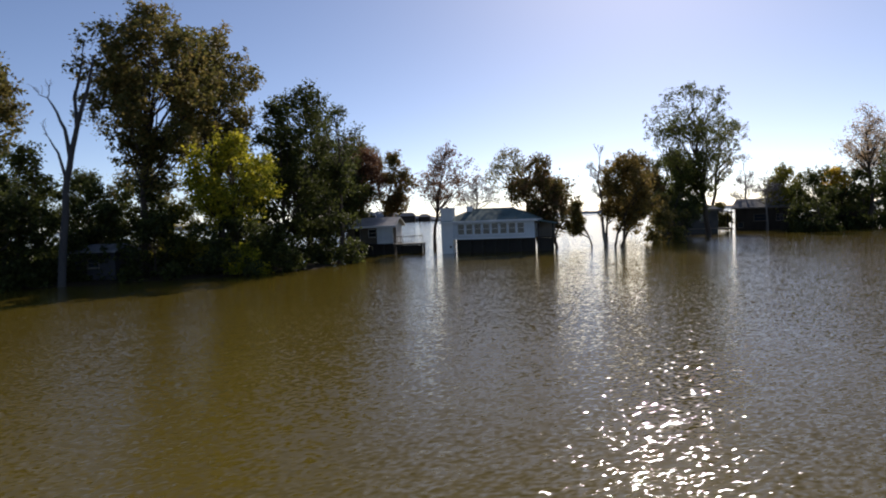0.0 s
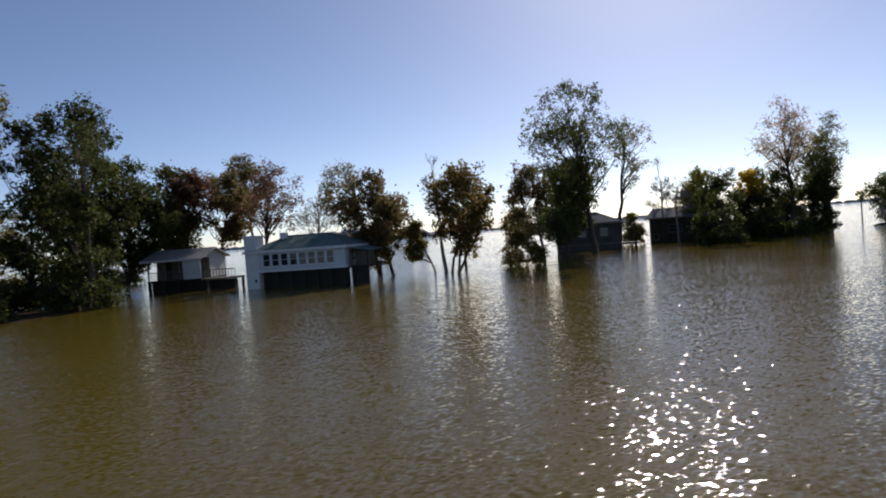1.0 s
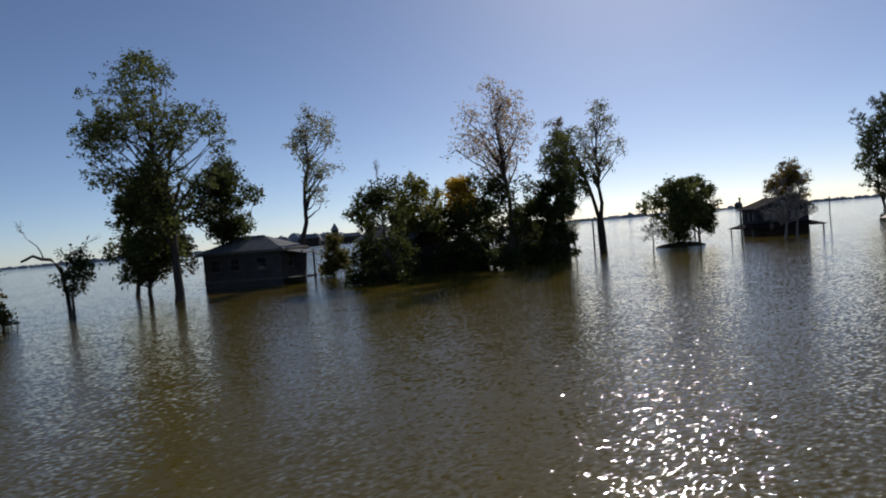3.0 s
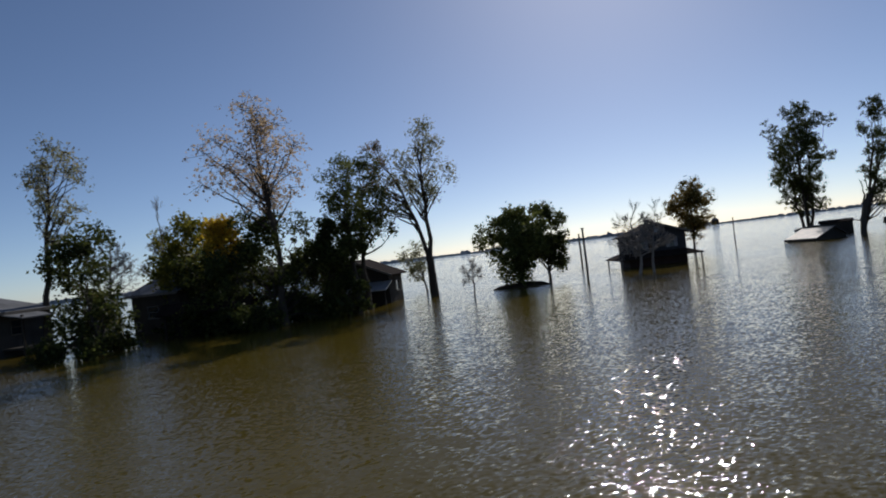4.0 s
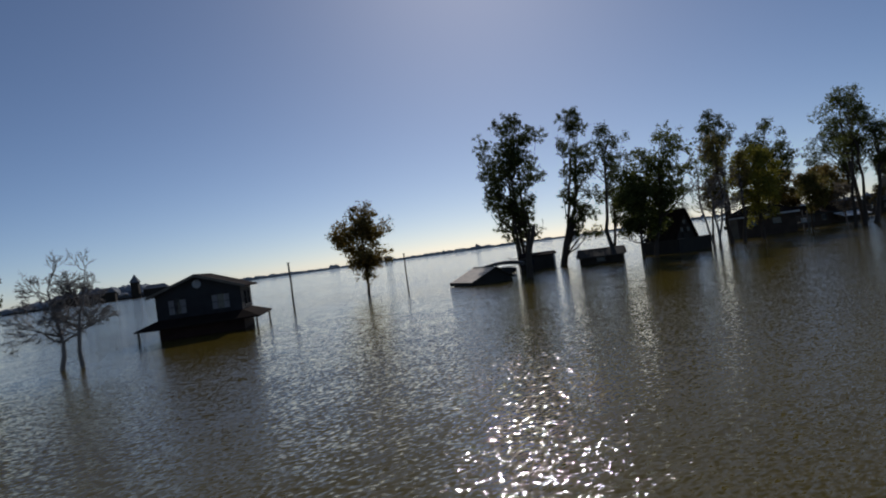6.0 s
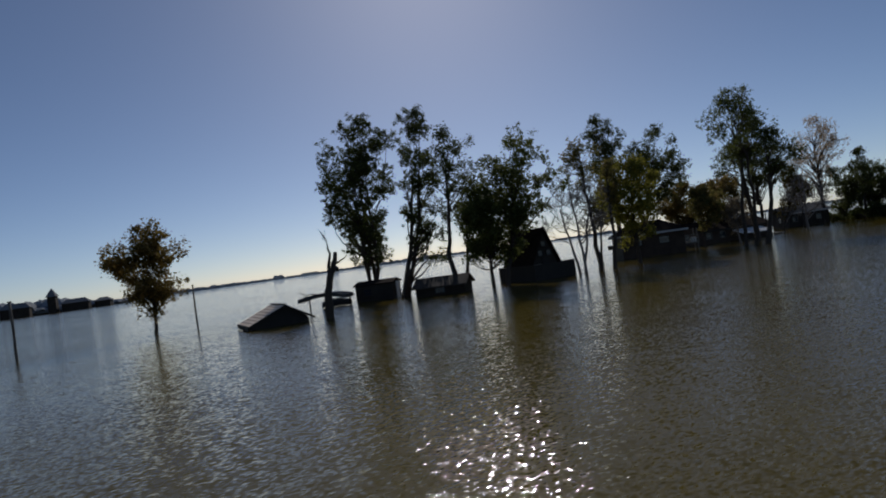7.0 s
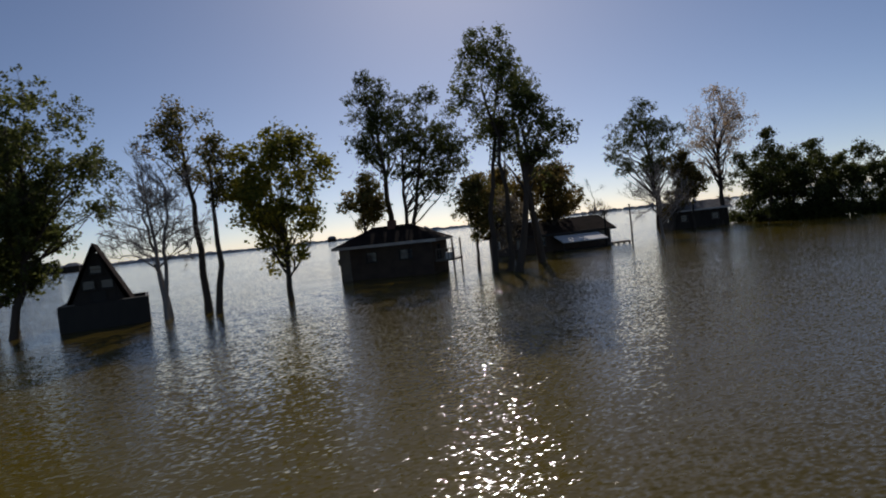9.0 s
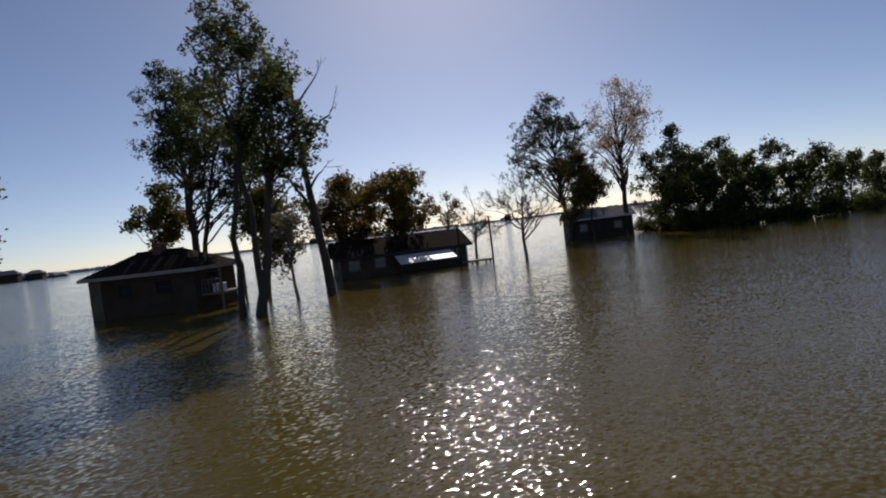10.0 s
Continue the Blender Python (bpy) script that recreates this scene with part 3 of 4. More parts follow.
def white_house():
    """The long white house on posts with a strip of windows towards the water."""
    h = thing("house", "white clapboard house on stilts with eight front windows and hipped roof", "house", 9.6, 46.9, 0, -22, size=0.79)
    L, D = 9.9, 6.2
    sp = side_poses(L, D)
    # open space below the floor: posts, and a dark sheet standing in for its shade
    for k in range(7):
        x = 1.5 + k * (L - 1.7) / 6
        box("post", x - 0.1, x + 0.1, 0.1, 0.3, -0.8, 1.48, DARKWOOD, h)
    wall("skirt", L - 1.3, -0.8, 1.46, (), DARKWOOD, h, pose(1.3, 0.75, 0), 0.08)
    box("floor_slab", 0.0, L, 0.0, D, 1.48, 1.64, WHITE_TRIM, h)
    ops, x = [], 1.55
    for k in range(8):
        ops.append((x, x + 0.78, 1.98, 3.15))
        x += 0.93
    wall("wall", L, 1.64, 3.5, ops, WHITE, h, sp["front"])
    for o in ops:
        window(h, sp["front"], *o, bars=1)
    for side in ("left", "right"):
        pl = sp[side] @ pose(0.15, 0, 0)
        o2 = ((1.2, 2.0, 2.0, 3.1), (3.6, 4.4, 2.0, 3.1))
        wall("wall", D - 0.3, 1.64, 3.5, o2, WHITE, h, pl)
        for o in o2:
            window(h, pl, *o)
    wall("wall", L, 1.64, 3.5, (), WHITE, h, sp["back"])
    hip_roof(h, L, D, 3.47, 4.75, 0.35, 2.6, GREEN_ROOF, WHITE_TRIM)
    # plastered corner block that rises from the water past the eave
    box("corner_block", -0.25, 1.05, -0.12, 1.2, -0.8, 4.85, WHITE_TRIM, h, "tall white plastered corner block", 0.02)
    box("block_cap", -0.33, 1.13, -0.2, 1.28, 4.85, 4.97, WHITE_TRIM, h, bevel=0.02)
    d = box("door", 0.62, 0.95, -0.16, -0.125, 0.05, 0.95, WHITE_TRIM, h, "small white hatch door with a dark vent")
    box("vent", 0.68, 0.89, -0.175, -0.161, 0.6, 0.85, GLASS, d)
    box("chimney", 2.1, 2.7, 2.4, 3.0, 3.8, 5.1, WHITE_TRIM, h, "short white chimney", 0.02)
    # side porch with a railing
    box("porch_deck", L + 0.01, L + 2.0, 0.6, 4.0, 1.4, 1.55, DARKWOOD, h)
    for x in (L + 0.3, L + 1.85):
        for y in (0.75, 3.8):
            box("porch_post", x - 0.07, x + 0.07, y - 0.07, y + 0.07, -0.8, 3.0 if y < 1 else 1.4, DARKWOOD, h)
    railing(h, L + 0.1, L + 2.0, 0.65, 1.55, 0.85, 7, GREYWOOD)
    # dark sheet added in place of the shadow under the porch
    wall("porch_shade_sheet", 1.7, -0.8, 1.38, (), DARKWOOD, h, pose(L + 0.12, 1.0, 0), 0.06)
    wall("porch_back", 1.9, 1.56, 3.0, (), TAN, h, pose(L + 0.05, 2.2, 0), 0.08)
    slab("porch_roof", ((L + 0.36, 0.3, 3.3), (L + 2.2, 0.3, 2.95), (L + 2.2, 4.2, 2.95), (L + 0.36, 4.2, 3.3)), 0.08, GREEN_ROOF, h)


def porch_cabin():
    h = thing("cabin", "small pale cabin with a deep front porch and railed deck", "cabin", 0.9, 51.0, 0, -15, size=0.82)
    L, D = 5.6, 5.0
    for x in (0.1, 1.6, 3.1, 4.4, 5.5):
        box("pile", x - 0.12, x + 0.12, 0.1, 0.34, -0.8, 1.0, DARKWOOD, h)
        box("pile", x - 0.12, x + 0.12, D - 0.4, D - 0.16, -0.8, 1.0, DARKWOOD, h)
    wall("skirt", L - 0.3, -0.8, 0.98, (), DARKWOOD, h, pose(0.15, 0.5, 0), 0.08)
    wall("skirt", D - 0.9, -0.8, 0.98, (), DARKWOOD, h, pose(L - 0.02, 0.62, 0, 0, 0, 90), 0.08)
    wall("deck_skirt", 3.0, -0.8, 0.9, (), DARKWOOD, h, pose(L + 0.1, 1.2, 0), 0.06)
    box("floor_slab", 0, L, 0, D, 1.0, 1.18, DARKWOOD, h)
    for x in (0.12, 1.9, 3.7):
        box("porch_post", x - 0.06, x + 0.06, 0.06, 0.18, 1.18, 3.1, GREYWOOD, h)
    railing(h, 0.1, 3.7, 0.12, 1.18, 0.85, 12, GREYWOOD)
    wall("wall", L, 1.18, 3.15, ((0.8, 1.6, 1.2, 3.0), (2.4, 3.4, 1.9, 2.8)), TAN, h, pose(0, 1.7, 0))
    window(h, pose(0, 1.7, 0), 2.4, 3.4, 1.9, 2.8)
    box("door", 0.8, 1.6, 1.76, 1.8, 1.2, 3.0, DARKWOOD, h)
    wall("wall", L, 1.18, 3.15, (), TAN, h, pose(L, D, 0, 0, 0, 180))
    wall("wall", D - 2.0, 1.18, 3.15, (), WHITE, h, pose(L, 1.85, 0, 0, 0, 90))
    wall("wall", D - 2.0, 1.18, 3.15, (), WHITE, h, pose(0, D - 0.15, 0, 0, 0, -90))
    wall("wall", 1.8, 1.18, 3.1, (), WHITE, h, pose(L - 1.8, 0.02, 0))
    gable_roof(h, L, D, 3.15, 4.1, 0.4, TIN, "x", WHITE, WHITE_TRIM)
    box("side_deck", L + 0.01, L + 3.2, 0.5, 2.6, 0.95, 1.1, GREYWOOD, h)
    for x in (L + 0.6, L + 3.05):
        box("deck_pile", x - 0.1, x + 0.1, 0.55, 0.75, -0.8, 0.95, DARKWOOD, h)
        box("deck_pile", x - 0.1, x + 0.1, 2.3, 2.5, -0.8, 0.95, DARKWOOD, h)
    railing(h, L + 0.1, L + 3.2, 0.55, 1.1, 0.85, 10, GREYWOOD)


def brown_house():
    h = thing("house", "slate-grey sided house with a hipped roof, flooded to its sills", "house", 38.9, 66.9, 0, -20, size=0.9)
    L, D = 7.6, 4.4
    walls_of(h, L, D, -0.8, 3.2, SLATE, {"front": ((0.7, 1.7, 1.5, 2.6), (2.6, 3.6, 1.5, 2.6), (5.2, 6.2, 1.5, 2.6)), "right": ((1.1, 2.1, 1.5, 2.6),), "left": ((1.1, 2.1, 1.5, 2.6),)}, GREYWOOD)
    hip_roof(h, L, D, 3.2, 4.5, 0.5, 2.6, GREY_ROOF, GREYWOOD)
    box("sill_band", -0.04, L + 0.04, -0.05, -0.002, 0.55, 0.7, GREYWOOD, h)
    box("porch_deck", L + 0.01, L + 1.9, 0.4, 3.0, 0.45, 0.6, DARKWOOD, h)
    for y in (0.5, 2.9):
        box("porch_post", L + 1.7, L + 1.84, y - 0.07, y + 0.07, -0.8, 2.9, DARKWOOD, h)
    slab("porch_roof", ((L + 0.51, 0.2, 3.0), (L + 2.1, 0.2, 2.7), (L + 2.1, 3.2, 2.7), (L + 0.51, 3.2, 3.0)), 0.08, GREY_ROOF, h)


def grey_shed():
    h = thing("shed", "long grey board shed with low pitched roof among dark shrubs", "shed", 51.5, 71.0, 0, -47, size=0.88)
    L, D = 7.6, 5.0
    walls_of(h, L, D, -0.8, 3.3, GREYWALL, {"front": ((0.4, 1.2, 0.35, 1.1), (2.6, 4.4, 1.3, 2.3), (5.6, 6.6, 1.3, 2.3)), "left": ((1.5, 2.5, 1.3, 2.3),)}, GREYWOOD)
    gable_roof(h, L, D, 3.3, 4.6, 0.45, GREY_ROOF, "x", GREYWALL, GREYWOOD)


def barn():
    h = thing("barn", "dark weathered barn under trees with a pale tin lean-to", "barn", 65.4, 71.6, 0, -20, size=0.88)
    L, D = 6.3, 4.5
    walls_of(h, L, D, -0.8, 2.5, GREYWALL, {"front": ((1.0, 2.4, 0.9, 2.0), (4.6, 5.4, 0.9, 1.9)), "right": ((2.0, 3.2, 0.9, 1.9),)}, DARKWOOD)
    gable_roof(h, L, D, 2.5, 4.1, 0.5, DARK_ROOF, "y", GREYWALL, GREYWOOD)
    slab("lean_to_roof", ((L - 3.6, -2.2, 1.35), (L + 0.3, -2.2, 1.35), (L + 0.3, -0.01, 2.0), (L - 3.6, -0.01, 2.0)), 0.1, TIN, h, "pale tin lean-to roof")
    for x in (L - 3.4, L - 1.6, L + 0.1):
        box("lean_to_post", x - 0.06, x + 0.06, -2.1, -1.98, -0.8, 1.26, DARKWOOD, h)


def boat_shelter():
    h = thing("shelter", "low dark open boat shelter standing before the barn", "shelter", 55.9, 62.3, 0, -10, size=0.95)
    for x in (0.1, 2.8, 5.5):
        for y in (0.1, 1.5):
            box("post", x - 0.07, x + 0.07, y - 0.07, y + 0.07, -0.8, 1.6, DARKWOOD, h)
    gable_roof(h, 5.6, 1.6, 1.6, 2.3, 0.3, DARK_ROOF, "x", GREYWALL)
    box("back_wall", 0, 5.6, 1.57, 1.65, -0.8, 1.6, DARKWOOD, h)


def blue_house():
    h = thing("house", "dark blue-grey house with a skirt roof just above the flood", "house", 92.9, 74.8, 0, -12, size=0.98)
    L, D = 5.3, 4.0
    walls_of(h, L, D, -0.8, 1.0, REDWOOD, {})
    box("band", -0.05, L + 0.05, -0.05, D + 0.05, 1.0, 1.12, GREYWOOD, h)
    wins = ((0.7, 1.9, 1.5, 2.5), (3.4, 4.6, 1.5, 2.5))
    walls_of(h, L, D, 1.12, 2.85, BLUEGREY, {"front": wins, "right": ((1.0, 1.8, 1.5, 2.5), (2.3, 3.1, 1.5, 2.5)), "left": ((1.0, 1.8, 1.5, 2.5), (2.3, 3.1, 1.5, 2.5))}, BLUEGREY)
    for x0, x1, z0, z1 in wins:
        for c0 in (x0 + 0.06, x1 - 0.4):
            box("curtain", c0, c0 + 0.34, 0.02, 0.04, z0 + 0.05, z1 - 0.05, CURTAIN, h, "pale curtain")
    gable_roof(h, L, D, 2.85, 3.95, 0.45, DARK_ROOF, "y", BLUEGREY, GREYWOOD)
    bm = bmesh.new()
    for k in range(12):
        a0, a1 = 2 * math.pi * k / 12, 2 * math.pi * (k + 1) / 12
        v = [bm.verts.new((L / 2 + r * math.cos(a), y, 3.3 + r * math.sin(a))) for a in (a0, a1) for r in (0.0, 0.28) for y in (-0.04,)]
        bm.faces.new((v[1], v[3], v[0]))
    bmesh.ops.solidify(bm, geom=bm.faces[:], thickness=0.05)
    part("gable_vent", bm, WHITE_TRIM, h, "round pale gable vent")
    o = 1.15
    for cs in (((-o, -o, 0.82), (L + o, -o, 0.82), (L, 0, 1.28), (0, 0, 1.28)), ((L + o, -o, 0.82), (L + o, D + o, 0.82), (L, D, 1.28), (L, 0, 1.28)),
               ((-o, D + o, 0.82), (-o, -o, 0.82), (0, 0, 1.28), (0, D, 1.28)), ((L + o, D + o, 0.82), (-o, D + o, 0.82), (0, D, 1.28), (L, D, 1.28))):
        slab("skirt_roof", cs, 0.09, DARK_ROOF, h)
    for x in (-0.95, L + 0.95):
        for y in (-0.95, D + 0.95):
            box("porch_post", x - 0.06, x + 0.06, y - 0.06, y + 0.06, -0.8, 0.78, GREYWOOD, h)


def a_frame():
    h = thing("cabin", "dark A-frame cabin with a steep shingled roof above flooded parapet", "cabin", 139.3, 81.6, 0, 2)
    L, D, z = 4.1, 5.6, 1.3
    for n, p in ((L, pose(0, 0, 0)), (D - 0.3, pose(L, 0.15, 0, 0, 0, 90)), (D - 0.3, pose(0, D - 0.15, 0, 0, 0, -90)), (L, pose(L, D, 0, 0, 0, 180))):
        wall("parapet", n, -0.8, z, (), DARKWOOD, h, p, 0.15)
    box("coping", 2.9, L + 0.05, -0.05, 0.2, z + 0.002, z + 0.06, GREYWOOD, h, "pale weathered coping")
    box("coping", 0.1, 0.75, -0.05, 0.2, z + 0.002, z + 0.06, GREYWOOD, h, "pale weathered coping")
    box("deck", 0.16, L - 0.16, 0.16, D - 0.16, 0.9, 1.0, DARKWOOD, h)
    a, b, m, top = 0.3, 3.3, 1.8, 4.35
    slab("roof_slope", ((a - 0.12, 0.7, 1.05), (m, 0.5, top), (m, D - 0.3, top), (a - 0.12, D - 0.3, 1.05)), 0.14, DARK_ROOF, h)
    slab("roof_slope", ((m, 0.5, top), (b + 0.12, 0.7, 1.05), (b + 0.12, D - 0.3, 1.05), (m, D - 0.3, top)), 0.14, DARK_ROOF, h)
    for y in (0.95, D - 0.6):
        bm = bmesh.new()
        p = [bm.verts.new((x, y + dy, zz)) for dy in (0, 0.1) for x, zz in ((a + 0.15, 1.01), (b - 0.15, 1.01), (m, top - 0.25))]
        bm.faces.new(p[:3]), bm.faces.new(p[:2:-1])
        for k in range(3):
            bm.faces.new((p[k], p[k + 3], p[3 + (k + 1) % 3], p[(k + 1) % 3]))
        part("gable_wall", bm, GREYWALL, h)
    window(h, pose(0, 0.89, 0), 1.5, 2.1, 2.75, 3.2, 1, DARKWOOD)
    for x in (1.1, 1.95):
        window(h, pose(0, 0.89, 0), x, x + 0.6, 1.95, 2.45, 0, DARKWOOD)
    box("door", 1.45, 2.15, 0.88, 0.945, 1.01, 1.85, DARKWOOD, h)


def lake_house():
    h = thing("house", "low dark house with wide hipped roof, pale eave, side balcony", "house", 156.1, 92.0, 0, -38, size=0.95)
    L, D = 7.6, 4.4
    walls_of(h, L, D, -0.8, 2.65, UMBER, {"front": ((2.2, 3.1, 1.3, 2.1), (4.9, 6.0, 1.3, 2.1)), "left": ((2.0, 2.9, 1.1, 2.0),), "right": ((1.2, 2.1, 0.9, 2.2),)}, DARKWOOD)
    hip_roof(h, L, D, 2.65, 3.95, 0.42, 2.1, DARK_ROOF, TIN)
    ac = box("air_conditioner", -0.62, -0.01, 1.0, 1.6, 1.25, 1.75, GREYWOOD, h, "dark air conditioner box on the wall", 0.02)
    box("grille", -0.635, -0.621, 1.06, 1.54, 1.31, 1.69, DARKWOOD, ac)
    # panel added to the front in place of the paler left end wall
    box("end_wall_stand_in", 0.0, 0.9, -0.03, -0.004, -0.2, 2.4, TAN, h, "pale tan panel standing in for the left end wall")
    box("balcony_floor", L + 0.01, L + 1.5, 0.5, 3.3, 0.85, 0.98, GREYWOOD, h)
    for y in (0.6, 3.2):
        box("balcony_post", L + 1.34, L + 1.46, y - 0.06, y + 0.06, -0.8, 2.5, GREYWOOD, h)
    railing(h, L + 0.1, L + 1.5, 0.55, 0.98, 0.85, 6, GREYWOOD)
    bm = bmesh.new()
    add_box(bm, 3.6, 4.2, 1.7, 2.3, 3.4, 4.4)
    bmesh.ops.bevel(bm, geom=bm.edges[:], offset=0.02, segments=1, affect="EDGES")
    part("chimney", bm, RED_BRICK, h, "short reddish chimney")
    box("balcony_box", L + 0.7, L + 1.3, 0.7, 1.3, 0.985, 1.5, CANVAS, h, "white chest on the balcony", 0.02)


def low_house():
    h = thing("house", "low brown house with a white metal awning just above the water", "house", 172.4, 95.3, 0, -8)
    L, D = 10.0, 5.5
    walls_of(h, L, D, -0.8, 1.62, UMBER, {"front": ((0.6, 1.5, 0.6, 1.4), (2.6, 3.5, 0.6, 1.4), (8.6, 9.6, 0.6, 1.4)), "left": ((2.0, 3.0, 0.6, 1.4),), "right": ((2.4, 3.4, 0.6, 1.4),)}, GREYWOOD)
    box("corner_post", L + 0.002, L + 0.09, -0.04, 0.1, -0.6, 1.7, WHITE_TRIM, h, "white corner post")
    gable_roof(h, L, D, 1.62, 2.9, 0.45, DARK_ROOF, "x", UMBER, DARKWOOD)
    slab("awning", ((4.1, -2.3, 0.8), (8.5, -2.3, 0.8), (8.5, -0.47, 1.35), (4.1, -0.47, 1.35)), 0.07, CANVAS, h, "white metal awning")
    for x in (4.2, 8.4):
        box("awning_post", x - 0.04, x + 0.04, -2.25, -2.17, -0.8, 0.72, DARKWOOD, h)
    box("porch_floor", 4.1, 8.5, -2.2, -0.01, -0.1, 0.05, DARKWOOD, h)


def landing():
    h = thing("landing", "narrow plank landing with a dark railing at the water's surface", "landing", 181.6, 93.6, 0, -7)
    box("deck", 0, 2.6, 0, 1.2, 0.05, 0.2, GREYWOOD, h)
    for x in (0.1, 1.3, 2.5):
        box("pile", x - 0.07, x + 0.07, 0.05, 0.19, -0.8, 0.05, DARKWOOD, h)
        box("pile", x - 0.07, x + 0.07, 1.0, 1.14, -0.8, 0.05, DARKWOOD, h)


def grey_cabin():
    h = thing("cabin", "small grey cabin with low-pitched roof beside a tall forked tree", "cabin", 200.4, 105.0, 0, -25, size=0.84)
    L, D = 8.0, 5.0
    walls_of(h, L, D, -0.8, 2.6, GREYWALL, {"front": ((1.2, 2.2, 1.0, 1.9), (5.6, 6.6, 1.0, 1.9)), "left": ((2.2, 3.2, 1.0, 1.9),), "right": ((2.2, 3.2, 1.0, 1.9),)}, GREYWOOD)
    gable_roof(h, L, D, 2.6, 3.8, 0.4, GREY_ROOF, "x", GREYWALL, TIN)


def sunken_roof():
    """A hut gone under to its eaves: only the low pitched roof with pale boards stands out of the water."""
    h = thing("sunken_hut", "pale pitched roof of a sunken hut over a dark gable", "hut", 116.6, 80.5, 0, 2)
    L, D, eave, ridge, m = 3.9, 4.1, 0.34, 1.36, 2.35
    # only the left slope takes the boards brightened for sheen; the right is plain timber
    for x0, z0, x1, z1 in ((-0.15, eave - 0.06, m, ridge), (L + 0.3, 0.3, m, ridge)):
        n = 8
        for k in range(n):
            f0, f1 = k / n, (k + 1) / n - 0.014
            xa, za, xb, zb = x0 + (x1 - x0) * f0, z0 + (z1 - z0) * f0, x0 + (x1 - x0) * f1, z0 + (z1 - z0) * f1
            cs = ((xa, -0.25, za + 0.02), (xb, -0.25, zb), (xb, D + 0.25, zb), (xa, D + 0.25, za + 0.02))
            slab("roof_board", cs if x0 < x1 else cs[::-1], 0.05, SHEEN_BOARDS if x0 < x1 else GREYWOOD, h)
    box("ridge_board", m - 0.1, m + 0.1, -0.29, D + 0.29, ridge + 0.005, ridge + 0.05, GREYWOOD, h)
    box("eave_board", -0.21, -0.16, -0.25, D + 0.25, 0.02, eave - 0.02, DARKWOOD, h)
    for y in (0.0, D - 0.12):
        bm = bmesh.new()
        p = [bm.verts.new((x, y + dy, z)) for dy in (0, 0.12) for x, z in ((0.05, -0.8), (L - 0.05, -0.8), (L - 0.05, 0.3), (m, ridge - 0.08), (0.05, eave - 0.05))]
        bm.faces.new(p[:5]), bm.faces.new(p[:4:-1])
        for k in range(5):
            bm.faces.new((p[k], p[k + 5], p[5 + (k + 1) % 5], p[(k + 1) % 5]))
        part("gable_wall", bm, DARKWOOD, h)
    for s in ((-0.17, eave - 0.06, m, ridge), (m, ridge, L + 0.32, 0.3)):
        slab("barge_board", ((s[0], -0.3, s[1]), (s[2], -0.3, s[3]), (s[2], -0.255, s[3]), (s[0], -0.255, s[1])), 0.16, DARKWOOD, h)


def shed_left():
    h = thing("shed", "dark flat-fronted shed up to its eaves in water", "shed", 127.25, 92.2, 0, -37)
    L, D = 3.45, 2.4
    walls_of(h, L, D, -0.8, 1.5, GREYWALL, {"front": ((0.7, 1.5, 0.5, 1.1),)}, DARKWOOD)
    gable_roof(h, L, D, 1.5, 1.8, 0.15, DARK_ROOF, "x", GREYWALL)
    box("corner_board", L + 0.002, L + 0.06, 1.0, 1.9, -0.6, 1.45, WHITE_TRIM, h, "white corner board")


def shed_right():
    h = thing("shed", "low grey shed with a pitched roof, water at half its wall", "shed", 130.2, 85.3, 0, -40)
    L, D = 4.1, 2.6
    walls_of(h, L, D, -0.8, 0.78, BROWN, {"front": ((1.6, 2.5, 0.2, 0.65),)}, DARKWOOD)
    gable_roof(h, L, D, 0.78, 1.5, 0.25, BROWN_ROOF, "x", BROWN)


def capsized_boat():
    h = thing("boat", "small dark capsized boat hull floating upside down", "boat", 125.7, 93.1, 0, -28)
    verts, faces, n = [], [], 9
    for i in range(n + 1):
        s = i / n
        w = 0.75 * math.sin(math.pi * (0.12 + 0.8 * s)) ** 0.6
        for j in range(9):
            a = math.pi * j / 8
            verts.append(((s - 0.5) * 2.6, w * math.cos(a), 0.02 + 0.62 * math.sin(a) ** 0.8 * (0.75 + 0.25 * math.sin(math.pi * s))))
    for i in range(n):
        for j in range(8):
            a = i * 9 + j
            faces.append((a, a + 9, a + 10, a + 1))
    faces.append(tuple(range(9)))
    faces.append(tuple(n * 9 + j for j in range(8, -1, -1)))
    link_mesh("hull", verts, faces, DARKWOOD, h, smooth=True)
    box("keel", -1.25, 1.25, -0.03, 0.03, 0.62, 0.70, GREYWOOD, h)


def carport():
    h = thing("shelter", "low dark curved-roof shelter on thin posts in the flood", "shelter", 121.6, 89.6, 0, -34)
    verts, faces, n = [], [], 10
    for i in range(n + 1):
        a = i / n
        for y in (0, 2.0):
            for dz in (0, 0.3):
                verts.append((a * 4.1, y, 0.85 + 0.28 * math.sin(math.pi * a) ** 0.8 + dz))
    for i in range(n):
        b = i * 4
        faces += [(b, b + 4, b + 6, b + 2), (b + 1, b + 3, b + 7, b + 5), (b, b + 1, b + 5, b + 4), (b + 2, b + 6, b + 7, b + 3)]
    faces += [(0, 2, 3, 1), (n * 4, n * 4 + 1, n * 4 + 3, n * 4 + 2)]
    link_mesh("roof", verts, faces, SLATE, h)
    for x, y in ((0.25, 1.85), (3.8, 1.85)):
        box("post", x - 0.05, x + 0.05, y - 0.05, y + 0.05, -0.8, 0.9, DARKWOOD, h)


